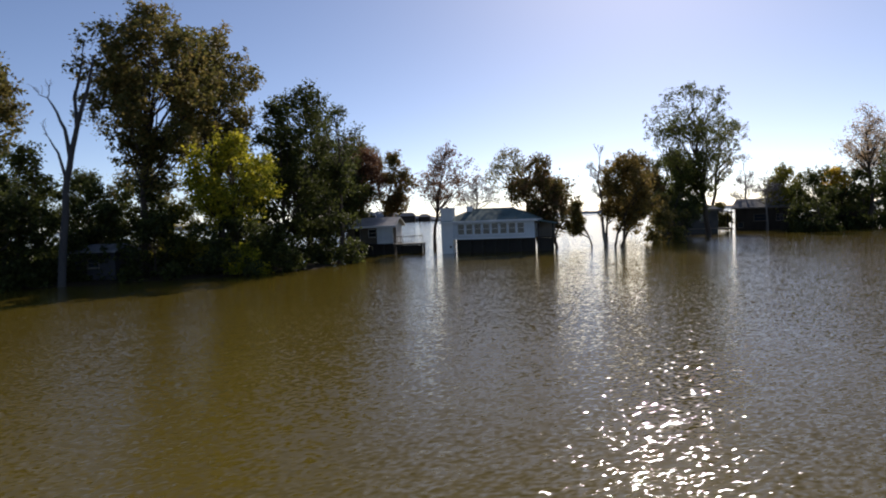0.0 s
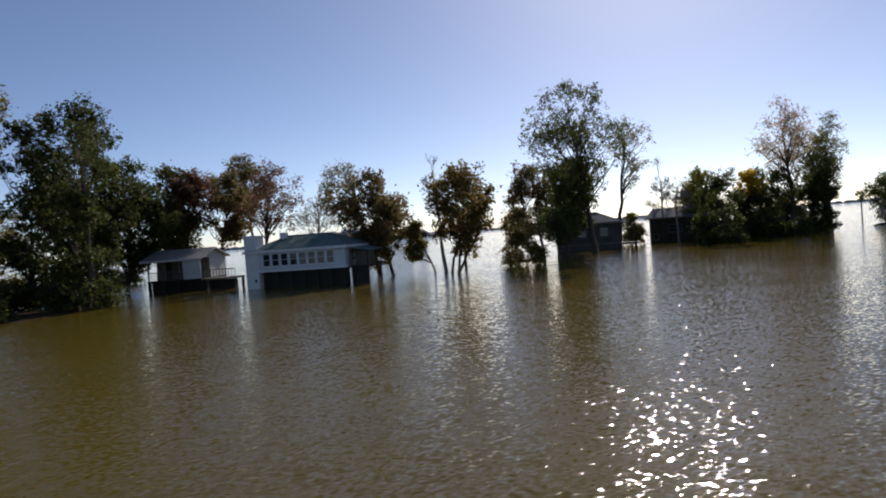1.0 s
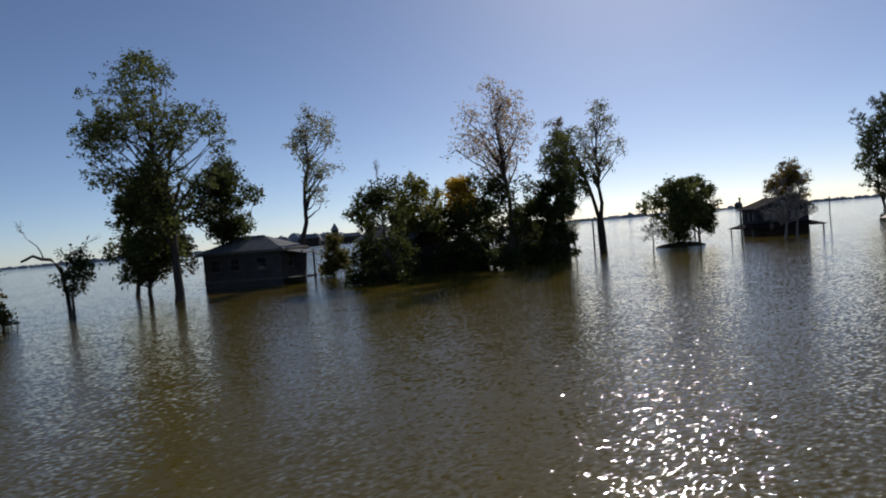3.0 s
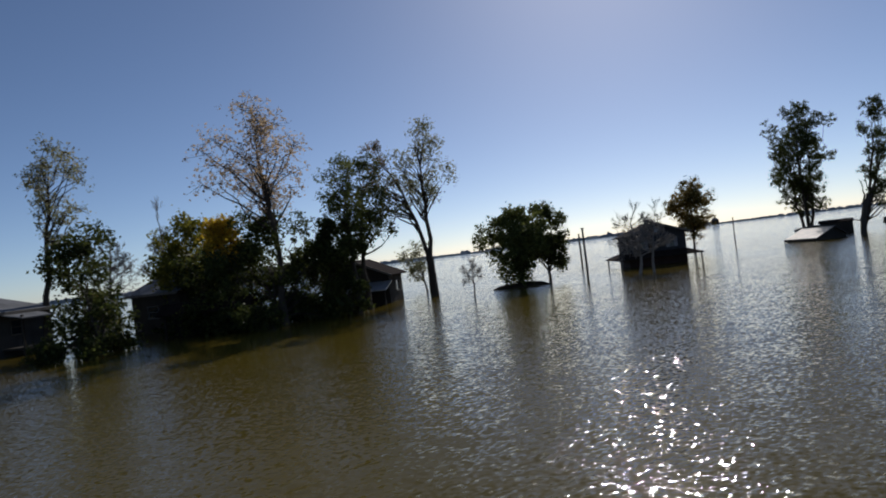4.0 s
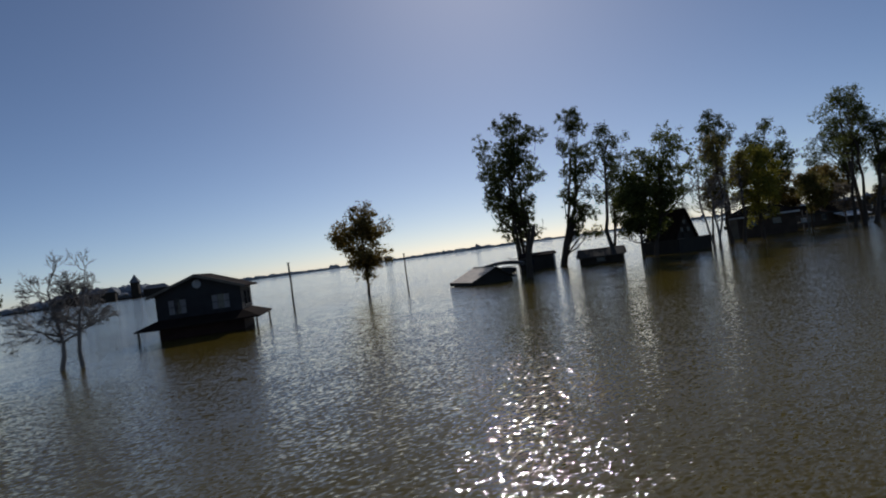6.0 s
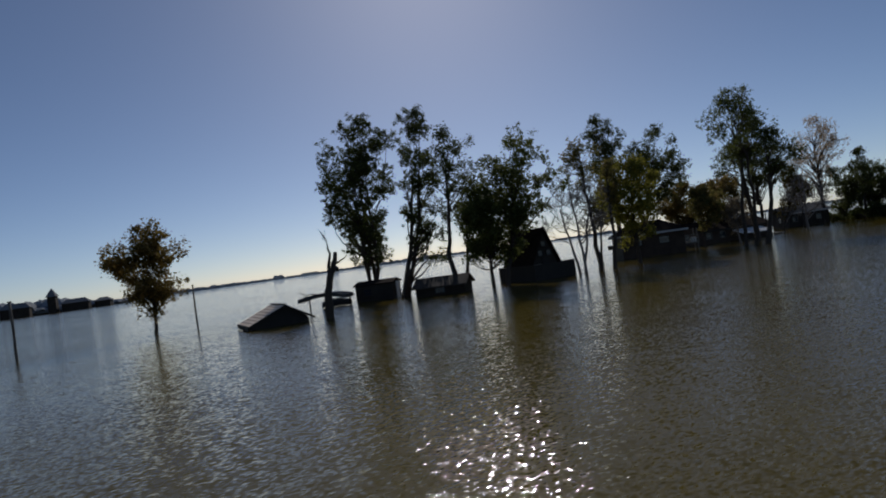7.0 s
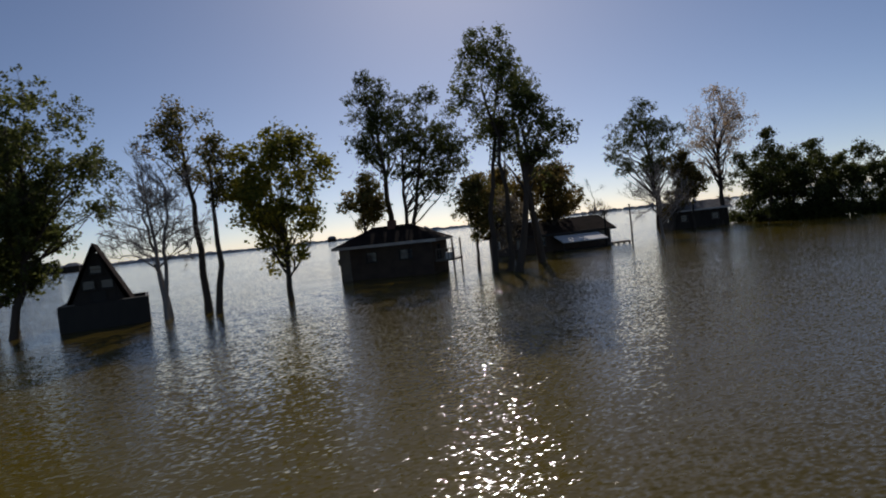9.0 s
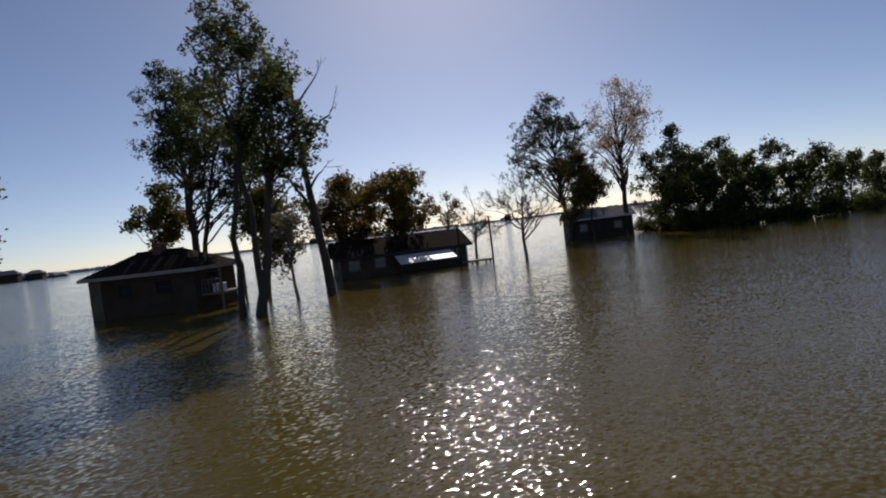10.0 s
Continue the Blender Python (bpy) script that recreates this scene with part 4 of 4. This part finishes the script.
def bank_shed():
    h = thing("shed", "small bluish-grey shed in the shade of the bank", "shed", -14.5, 33.0, 0, -15)
    L, D = 2.6, 2.2
    walls_of(h, L, D, -0.3, 1.9, BLUEGREY, {"front": ((0.8, 1.6, 0.9, 1.5),)}, GREYWOOD)
    gable_roof(h, L, D, 1.9, 2.3, 0.2, GREY_ROOF, "x", BLUEGREY)


def rowing_boat(x, y, yaw, label, material):
    h = thing("boat", label, "boat", x, y, 0.0, yaw)
    verts, faces, n = [], [], 10
    for i in range(n + 1):
        s = i / n
        w = 0.7 * (1 - s ** 3) + 0.03
        for j in range(7):
            a = math.pi * j / 6
            verts.append(((s - 0.5) * 3.6, w * math.cos(a), 0.48 + 0.12 * s - (0.45 - 0.12 * s) * math.sin(a) ** 0.7))
    for i in range(n):
        for j in range(6):
            a = i * 7 + j
            faces.append((a, a + 1, a + 8, a + 7))
    faces.append(tuple(range(6, -1, -1)))
    ob = link_mesh("hull", verts, faces, material, h, smooth=True)
    m = ob.modifiers.new("thickness", "SOLIDIFY")
    m.thickness = 0.04
    for x0 in (-0.9, 0.3):
        box("thwart", x0, x0 + 0.22, -0.6, 0.6, 0.36, 0.4, GREYWOOD, h)


for build in (white_house, porch_cabin, brown_house, grey_shed, barn, boat_shelter, blue_house, a_frame, lake_house, low_house, landing, grey_cabin,
              sunken_roof, shed_left, shed_right, capsized_boat, carport, bank_shed):
    build()
rowing_boat(-11.0, 37.5, 15, "pale rowing boat drawn up under the trees", CANVAS)
rowing_boat(-7.6, 38.5, -10, "weathered wooden rowing boat at the bank", DECK)

# ---------------------------------------------------------------- posts in the water
post("utility_pole", "weathered wooden utility pole standing in the flood", "pole", 75.0, 74.9, 3.0, 0.09, group="flooded poles")
post("utility_pole", "weathered wooden utility pole with a short cap", "pole", 85.1, 65.6, 3.9, 0.09, group="flooded poles")
post("utility_pole", "weathered wooden utility pole behind the blue-grey house", "pole", 94.0, 89.3, 3.7, 0.11, group="flooded poles")
post("utility_pole", "weathered wooden utility pole beside the blue-grey house", "pole", 102.6, 87.1, 4.0, 0.09, group="flooded poles")
post("utility_pole", "thin grey pole in open water", "pole", 113.9, 90.2, 3.5, 0.07, group="flooded poles")
post("mooring_post", "dark mooring post at the landing", "post", 181.5, 93.4, 3.1, 0.08, DARKWOOD, group="landing posts")
post("mooring_post", "tall dark mooring post at the end of the landing", "post", 184.2, 93.1, 3.5, 0.08, DARKWOOD, group="landing posts")

# ---------------------------------------------------------------- trees
tree('tall olive-brown tree on the flooded bank', -19.9, 33.8, 14.1, 7.1, -19.5, 34.3, 2.2, 'full', 'olive')
tree('great cottonwood with thinning olive and rust leaves', -11.1, 35.9, 17.2, 5.9, -10.3, 36.4, 4.6, 'full', 'olive', dense=1.3)
tree('tall olive cottonwood with a leaning crown', -7.7, 41.8, 17.6, 6.1, -7.9, 42.4, 3.8, 'full', 'olive')
tree("cottonwood turning yellow-green at the water's edge", -5.3, 34.8, 8.8, 2.6, -5.6, 35.1, 3.3, 'full', 'yellow')
tree('dense dark shrubby tree over the bank', -17.7, 33.1, 8.5, 0.2, -17.4, 33.3, 2.4, 'full', 'dark')
tree('dense dark tree at the shaded edge of the bank', -24.3, 41.8, 10.5, 0.2, -23.7, 42.0, 3.0, 'full', 'dark')
tree('dark-green tree with low branches on the bank', -14.6, 35.3, 6.0, 0.2, -14.4, 35.4, 2.2, 'full', 'dark')
tree('low yellow-green willow scrub at the waterline', -9.7, 37.3, 4.4, 0.2, -9.2, 37.4, 2.5, 'full', 'yolive')
tree('small yellow-green bush standing in the water', -4.8, 33.5, 1.7, 0.2, -4.6, 33.5, 1.5, 'full', 'yellow')
tree('shaded dark-green tree behind the yellow cottonwood', -12.0, 38.8, 6.1, 0.2, -12.1, 38.9, 3.2, 'full', 'dark')
tree('tall dark-green tree with a ragged top', -1.9, 47.4, 14.6, 1.0, -2.1, 47.8, 4.2, 'full', 'dark')
tree('tree with open layered dark branches', 1.0, 40.2, 11.4, 5.7, 1.3, 40.6, 1.8, 'airy', 'dark')
tree('round dark-green tree at the bank', 0.1, 40.9, 7.1, 0.2, 0.3, 41.1, 2.3, 'full', 'dark')
tree('dark shrub at the edge of the bank', -3.1, 35.3, 2.8, 0.2, -3.0, 35.4, 1.9, 'full', 'dark')
tree('dense shaded dark tree at the back of the bank', -33.6, 62.5, 11.6, 0.2, -35.3, 63.0, 5.9, 'full', 'dark')
tree('dense dark-green tree at the back of the bank', -27.5, 65.4, 9.6, 0.2, -27.5, 65.7, 5.0, 'full', 'dark')
tree('shaded olive tree at the back of the bank', -22.2, 69.7, 10.8, 0.2, -22.1, 70.0, 5.7, 'full', 'olive')
tree('dense dark-green tree behind the bank', -12.9, 72.0, 9.9, 0.2, -12.4, 72.2, 5.6, 'full', 'dark')
tree('tall dark tree closing the grove', -3.6, 42.9, 12.7, 0.3, -3.2, 43.2, 2.5, 'full', 'dark')
tree('dark-green tree behind the porch cabin', 1.1, 57.2, 10.5, 2.4, 1.5, 57.5, 2.9, 'full', 'dark')
tree('russet tree behind the porch cabin', 4.5, 58.9, 9.8, 3.0, 6.1, 59.0, 2.2, 'full', 'redgreen')
tree('russet tree behind the white house', 2.5, 56.7, 10.1, 4.6, 3.0, 57.0, 2.1, 'full', 'red')
tree('green-brown tree behind the porch cabin', 3.0, 85.5, 15.0, 6.7, 2.0, 86.2, 3.8, 'full', 'olive')
tree('half-bare reddish tree with a forked trunk', 9.3, 53.1, 9.8, 3.5, 10.9, 53.2, 3.2, 'airy', 'red')
tree('pale twiggy tree behind the white house', 13.9, 55.6, 7.2, 4.1, 14.5, 55.9, 2.0, 'bare', 'grey')
tree('tree with russet and green leaves in the water', 20.4, 48.9, 8.0, 1.2, 18.8, 49.2, 3.6, 'full', 'redgreen')
tree('small olive tree with a thin trunk', 23.9, 49.0, 4.0, 0.9, 22.2, 49.2, 1.0, 'full', 'olive')
tree('pale open tree behind the white house', 19.5, 51.0, 9.4, 5.2, 16.4, 51.5, 2.0, 'airy', 'pale')
tree('tree turning yellow-brown on three slim trunks', 24.6, 45.5, 7.7, 1.5, 25.6, 45.5, 2.8, 'full', 'brown', stems=3)
tree('pale bare tree with fine upright twigs', 24.2, 47.2, 9.0, 3.7, 23.5, 47.5, 1.4, 'bare', 'grey')
tree('slender sapling with a leaning trunk', 26.6, 53.0, 6.4, 1.6, 27.1, 53.0, 1.3, 'airy', 'brown')
tree('small rounded olive tree hung low over the water', 32.8, 49.1, 4.4, 0.3, 31.0, 49.5, 1.8, 'full', 'olive')
tree('broad tree with russet lower leaves', 34.0, 65.9, 9.3, 1.0, 35.9, 65.8, 2.9, 'full', 'redgreen')
tree('great cottonwood with thin shimmering leaves', 39.6, 56.5, 16.2, 4.1, 38.3, 57.2, 4.6, 'airy', 'green', dense=2.6)
tree('green undergrowth crown below the great cottonwood', 37.4, 58.1, 8.0, 1.2, 37.3, 58.3, 2.6, 'full', 'green')
tree('slim pale-leaved tree beside the brown house', 46.5, 68.0, 14.5, 6.2, 48.4, 68.1, 2.5, 'airy', 'pale')
tree('thin dark tree in front of the brown house', 34.9, 52.7, 3.9, 0.8, 35.1, 52.7, 1.2, 'airy', 'dark')
tree('low olive shrub beside the slim tree', 49.1, 70.5, 3.5, 0.4, 49.3, 70.6, 1.4, 'full', 'olive')
tree('small bare grey tree behind the sheds', 52.2, 65.2, 7.2, 3.6, 52.5, 65.3, 1.6, 'bare', 'grey')
tree('dark-green tree behind the hipped house', 40.4, 67.0, 10.0, 3.3, 40.8, 67.0, 3.2, 'full', 'dark')
tree('dense dark shrub mass over the water', 54.0, 57.9, 6.7, 0.2, 53.0, 58.1, 2.7, 'full', 'dark')
tree('rounded yellow-olive tree behind the shrubs', 56.1, 68.3, 8.0, 0.8, 56.7, 68.3, 2.8, 'full', 'yolive')
tree('tree crown turned golden yellow', 59.3, 63.9, 7.1, 3.9, 59.8, 63.7, 1.8, 'full', 'gold')
tree('dense dark tree beside the barn', 63.1, 62.3, 6.9, 0.3, 62.7, 62.4, 4.2, 'full', 'dark')
tree('dark-green tree over the barn roof', 66.2, 62.9, 6.1, 2.6, 66.9, 62.7, 1.9, 'full', 'dark')
tree('tall forked tree with thin peach-coloured leaves', 63.3, 61.7, 14.1, 6.7, 62.5, 61.9, 3.7, 'airy', 'peach', dense=0.75)
tree('green tree with an open crown beside the barn', 68.0, 62.8, 10.5, 4.0, 67.9, 62.6, 1.9, 'airy', 'green', dense=2.0)
tree('dark-green open tree above the barn', 68.9, 65.5, 10.6, 4.2, 69.3, 65.3, 2.1, 'airy', 'dark', dense=3.0)
tree('bare grey tree behind the shrubs', 54.2, 72.2, 9.8, 4.2, 53.4, 72.2, 1.4, 'bare', 'grey')
tree('tall nearly bare tree with one straight trunk', 74.2, 70.4, 14.2, 5.7, 74.2, 70.3, 2.5, 'airy', 'pale')
tree('leaning tree with rusty leaves', 74.2, 70.4, 12.7, 6.1, 70.9, 70.9, 1.8, 'airy', 'redgreen')
tree('small thin tree standing in the water', 75.0, 79.8, 4.6, 1.1, 74.1, 79.9, 1.6, 'airy', 'pale')
tree('thin bare sapling in open water', 76.0, 64.4, 2.5, 0.7, 76.3, 64.4, 0.5, 'bare', 'grey')
tree('broad round green tree on a sunken islet', 80.8, 68.3, 5.9, 0.5, 80.8, 68.3, 2.8, 'full', 'green', dense=1.4)
tree('dark-green tree with an upright trunk', 83.8, 70.4, 6.3, 1.0, 83.9, 70.3, 2.0, 'full', 'dark', dense=1.3)
tree('small bare grey tree in the water', 89.2, 65.9, 5.7, 1.3, 89.0, 65.9, 1.6, 'bare', 'grey')
tree('bare grey tree beside the blue-grey house', 90.3, 65.5, 5.4, 1.5, 91.2, 65.2, 1.3, 'bare', 'grey')
tree('rounded tree with thinning brown-green leaves', 110.9, 94.1, 8.6, 1.5, 111.0, 94.0, 3.1, 'full', 'brown')
tree('tall dark poplar with a full column of leaves', 130.7, 89.5, 16.3, 1.3, 133.3, 88.3, 2.1, 'airy', 'dark', stems=2, dense=5.67)
tree('tall leaning dark poplar with separate leafy limbs', 131.4, 99.4, 18.4, 2.7, 131.3, 99.3, 4.7, 'airy', 'dark', stems=4, dense=5.67)
tree('open tree with a forked dark trunk', 133.3, 84.2, 13.4, 6.7, 134.0, 83.9, 2.0, 'airy', 'dark', dense=2.16)
tree('open dark-green tree beside the low shed', 136.0, 88.2, 10.3, 2.7, 137.2, 87.6, 1.5, 'airy', 'dark', dense=2.43)
tree('bushy green tree next to the A-frame cabin', 136.4, 83.4, 8.5, 1.8, 136.5, 83.4, 3.0, 'full', 'green', dense=1.3)
tree('leaning open tree above the A-frame cabin', 137.1, 82.7, 11.9, 3.9, 139.1, 81.9, 3.4, 'airy', 'green', dense=4.2)
tree('bare leaning tree with many stems', 144.6, 81.7, 8.8, 2.9, 144.3, 81.9, 2.3, 'bare', 'grey', stems=3)
tree('slender tree with leaves only in its top', 146.2, 82.0, 11.5, 6.7, 145.7, 82.4, 1.6, 'airy', 'olive', dense=1.6)
tree('slender tree with a kinked trunk', 146.6, 80.7, 9.2, 5.7, 147.2, 80.6, 1.0, 'airy', 'olive', dense=1.6)
tree('upright willow with yellow-green leaves', 150.6, 82.0, 9.9, 1.5, 150.7, 82.3, 2.8, 'full', 'yolive')
tree('tall dark tree behind the hipped lake house', 162.6, 98.5, 17.2, 8.1, 162.0, 99.1, 2.7, 'airy', 'dark', dense=4.05)
tree('forked dark tree behind the hipped lake house', 162.5, 93.8, 14.6, 4.6, 164.3, 93.2, 3.2, 'airy', 'dark', stems=2, dense=4.05)
tree('low olive tree behind the hipped lake house', 159.5, 98.9, 8.3, 3.8, 160.5, 98.7, 2.1, 'full', 'olive')
tree('very tall cottonwood with shimmering leaves', 163.7, 81.8, 15.1, 7.0, 164.6, 81.8, 3.3, 'airy', 'green', stems=2, thick=0.9, dense=3.1)
tree('tall cottonwood with a dark double trunk', 164.1, 79.9, 10.7, 5.5, 165.9, 79.4, 2.2, 'airy', 'dark', thick=1.3, dense=2.97)
tree('small olive tree by the balcony', 166.0, 88.8, 6.6, 2.4, 166.5, 88.7, 2.2, 'full', 'olive')
tree('small thin tree with drooping twigs', 167.1, 85.2, 4.9, 1.3, 167.0, 85.3, 1.6, 'airy', 'grey')
tree('rounded brown-green tree behind the low house', 174.1, 100.2, 8.0, 2.3, 174.6, 100.2, 3.2, 'full', 'brown', dense=1.2)
tree('rounded brown-olive tree over the low house', 177.7, 96.3, 7.8, 2.4, 178.1, 96.3, 3.8, 'full', 'brown', dense=1.2)
tree('open brown-green tree at the corner of the low house', 189.8, 113.3, 6.8, 2.5, 190.3, 113.3, 1.7, 'airy', 'brown')
tree('bare grey tree beyond the low house', 188.6, 104.7, 7.1, 1.1, 189.4, 104.5, 1.4, 'bare', 'grey')
tree('bare spreading tree in the water', 186.2, 91.4, 7.2, 1.3, 186.7, 91.3, 3.0, 'bare', 'grey')
tree('bare tree behind the landing', 215.3, 111.0, 4.5, 0.9, 215.6, 111.0, 1.2, 'bare', 'grey')
tree('dark-leaved tree with long reaching limbs', 206.3, 113.9, 17.8, 5.1, 205.8, 114.6, 5.3, 'airy', 'dark', dense=3.51)
tree('low olive bush beside the grey cabin', 201.9, 102.9, 6.8, 3.4, 202.3, 102.9, 1.7, 'full', 'olive')
tree('tall forked tree with thin yellowing leaves', 205.8, 102.7, 16.8, 5.2, 206.4, 102.9, 4.8, 'airy', 'peach')
tree('upright dark-green tree at the end of the wood', 208.3, 98.2, 10.7, 0.0, 209.3, 97.9, 2.5, 'full', 'dark', dense=1.15)
tree('dense dark-green tree in the wood along the water', 209.6, 96.1, 7.5, 0.0, 210.1, 96.0, 2.8, 'full', 'dark', dense=1.15)
tree('dark tree of the wood with leaves to the waterline', 210.7, 94.1, 8.2, 0.0, 211.2, 94.0, 2.4, 'full', 'dark', dense=1.15)
tree('broad dark tree of the flooded wood', 212.4, 92.4, 6.5, 0.0, 212.8, 92.3, 2.5, 'full', 'green', dense=1.15)
tree('dense dark-green tree in the wood along the water', 213.5, 90.7, 7.2, 0.0, 213.9, 90.6, 2.4, 'full', 'dark', dense=1.15)
tree('dark tree of the wood with leaves to the waterline', 215.2, 89.1, 5.3, 0.0, 215.5, 89.0, 2.4, 'full', 'dark', dense=1.15)
tree('broad dark tree of the flooded wood', 218.2, 88.8, 6.3, 0.0, 218.0, 89.0, 2.7, 'full', 'dark', dense=1.15)
tree('dense dark-green tree in the wood along the water', 221.0, 88.1, 5.6, 0.0, 221.3, 88.1, 2.3, 'full', 'green', dense=1.15)
tree('dark tree of the wood with leaves to the waterline', 227.7, 90.0, 5.2, 0.0, 228.1, 90.0, 2.3, 'full', 'dark', dense=1.15)
tree('broad dark tree of the flooded wood', 232.9, 90.8, 4.9, 0.0, 233.5, 90.6, 2.7, 'full', 'dark', dense=1.15)
tree('dense dark-green tree in the wood along the water', 239.4, 92.4, 6.0, 0.0, 239.4, 92.4, 2.9, 'full', 'dark', dense=1.15)
tree('dark tree of the wood with leaves to the waterline', 245.9, 94.0, 6.0, 0.0, 245.9, 94.0, 2.9, 'full', 'green', dense=1.15)
tree('broad dark tree of the flooded wood', 252.4, 95.6, 6.0, 0.0, 252.4, 95.6, 2.9, 'full', 'dark', dense=1.15)
tree('dense dark-green tree in the wood along the water', 258.9, 97.2, 6.0, 0.0, 258.9, 97.2, 2.9, 'full', 'dark', dense=1.15)
tree('dark tree of the wood with leaves to the waterline', 210.9, 102.8, 8.2, 0.0, 210.9, 102.8, 2.9, 'full', 'dark', dense=1.15)
tree('broad dark tree of the flooded wood', 212.2, 100.7, 7.9, 0.0, 212.2, 100.7, 2.9, 'full', 'green', dense=1.15)
tree('dense dark-green tree in the wood along the water', 213.3, 98.7, 7.6, 0.0, 213.3, 98.7, 2.9, 'full', 'dark', dense=1.15)
tree('dark tree of the wood with leaves to the waterline', 215.0, 97.0, 7.3, 0.0, 215.0, 97.0, 2.9, 'full', 'dark', dense=1.15)
tree('dense dark undergrowth in front of the yellow-olive tree', 57.8, 64.0, 4.9, 0.2, 58.3, 64.0, 3.4, 'full', 'dark')
tree('dark undergrowth at the foot of the golden tree', 61.4, 63.0, 5.2, 0.2, 60.2, 63.2, 3.1, 'full', 'dark')
tree('dense dark shrub by the barn wall', 67.4, 62.5, 2.7, 0.2, 67.4, 62.4, 1.5, 'full', 'dark')
tree('dark-green tree between the grove and the porch cabin', -1.6, 53.0, 10.6, 1.2, -0.4, 53.0, 3.2, 'full', 'dark')
tree('open brownish tree beside the grey cabin', 199.5, 104.5, 9.6, 0.9, 201.1, 103.9, 2.2, 'full', 'brown')
tree('dark shrub with leaves to the water before the yellow cottonwood', -5.2, 33.6, 3.4, 0.2, -5.2, 33.7, 2.3, 'full', 'dark')
tree('dark shrub at the foot of the great cottonwood', -10.2, 33.8, 3.8, 0.2, -10.2, 33.9, 2.6, 'full', 'dark')
tree('dark leafy shrub beside the bank shed', -17.6, 31.6, 4.4, 0.2, -17.8, 31.7, 2.4, 'full', 'dark')
tree('dark-green shrub on the shaded bank', -13.6, 34.6, 4.6, 0.2, -13.4, 34.6, 2.4, 'full', 'dark')
tree('dark shrub between the peach tree and the barn', 65.2, 64.2, 4.6, 0.2, 65.2, 64.2, 2.3, 'full', 'dark')
tree('dark full tree in the shade of the bank', -19.0, 30.5, 7.5, 0.2, -19.0, 30.6, 2.8, 'full', 'dark')

snag('dead leaning tree with bare crooked limbs', 168.9, 84.5, 0.82, (
    (0.30, 0.05, ((0, 0, -0.8), (-0.16, 0.13, 2.5), (-0.39, 0.25, 4.5), (-0.63, 0.41, 7.4), (-0.9, 0.6, 10.6), (-1.05, 0.71, 12.7), (-0.91, 0.79, 14.7), (-0.9, 0.87, 16.4))),
    (0.11, 0.03, ((-0.83, 0.54, 9.6), (-0.03, 0.54, 11.1), (0.79, 0.51, 12.3), (1.44, 0.46, 12.6), (1.8, 0.46, 13.2))),
    (0.13, 0.03, ((-0.45, 0.3, 5.3), (-1.08, 0.44, 7.0), (-1.75, 0.56, 8.1), (-2.61, 0.7, 9.2))),
    (0.07, 0.03, ((-0.99, 0.77, 14.1), (-1.34, 0.86, 15.2), (-1.68, 0.93, 16.0))),
    (0.08, 0.03, ((-1.05, 0.71, 12.7), (-0.42, 0.7, 13.8), (0.45, 0.67, 14.9), (1.02, 0.65, 15.7))),
    (0.06, 0.03, ((-1.04, 0.68, 12.1), (-1.56, 0.76, 12.8), (-1.91, 0.82, 13.2))),
    (0.08, 0.03, ((-0.63, 0.41, 7.4), (0.12, 0.39, 8.5), (0.67, 0.37, 9.0)))))
snag('dead dark snag leaning over a sunken shelter', 122.2, 79.5, 0.78, (
    (0.32, 0.13, ((-0.66, 0.11, -0.8), (-0.66, 0.11, 1.1), (-0.62, 0.1, 2.2), (-0.36, 0.06, 3.1), (0.08, -0.01, 4.2), (0.32, -0.05, 4.9), (0.44, -0.08, 5.6))),
    (0.16, 0.05, ((-0.48, 0.08, 2.8), (-0.26, 0.04, 3.9), (-0.18, 0.03, 4.8), (-0.01, 0, 5.5), (-0.13, 0.02, 6.3))),
    (0.08, 0.03, ((0.24, -0.04, 4.6), (0.83, -0.14, 4.85), (1.31, -0.22, 5.1))),
    (0.08, 0.03, ((-0.65, 0.11, 2.0), (-1.3, 0.22, 2.1), (-2.02, 0.33, 2.3)))))
snag('bare tree bent over in an arch above the water', 34.0, 54.2, 1.0, (
    (0.14, 0.07, ((0, 0, -0.8), (-0.1, 0, 1.2), (-0.3, 0.05, 2.5), (-0.9, 0.1, 3.4), (-1.9, 0.15, 3.7), (-2.6, 0.2, 3.4))),
    (0.07, 0.03, ((-0.2, 0.02, 1.9), (0.5, 0.2, 3.0), (1.0, 0.3, 4.1))),
    (0.05, 0.02, ((-1.3, 0.12, 3.5), (-1.7, 0.3, 4.3), (-2.3, 0.4, 4.8)))), BARK)
snag('dead grey snag with broken upper limbs', -14.5, 31.0, 0.72, (
    (0.24, 0.05, ((0, 0, -1), (0.46, 0.04, 3.9), (0.83, 0.12, 7.8), (1.49, 0.03, 10.6), (2.15, -0.08, 12.9), (2.86, -0.22, 14.8), (3.35, -0.31, 16.4), (3.73, -0.36, 17.9))),
    (0.13, 0.04, ((1.31, 0.07, 10.2), (0.99, 0.3, 12.4), (0.35, 0.59, 13.8), (-0.42, 0.92, 15.0))),
    (0.12, 0.04, ((2.01, -0.05, 12.5), (1.93, 0.1, 14.9), (2.44, 0.02, 16.6), (2.7, -0.02, 17.6))),
    (0.10, 0.04, ((0.94, 0.1, 8.2), (0.3, 0.45, 10.6), (-0.38, 0.73, 11.7)))), SNAG_BARK)
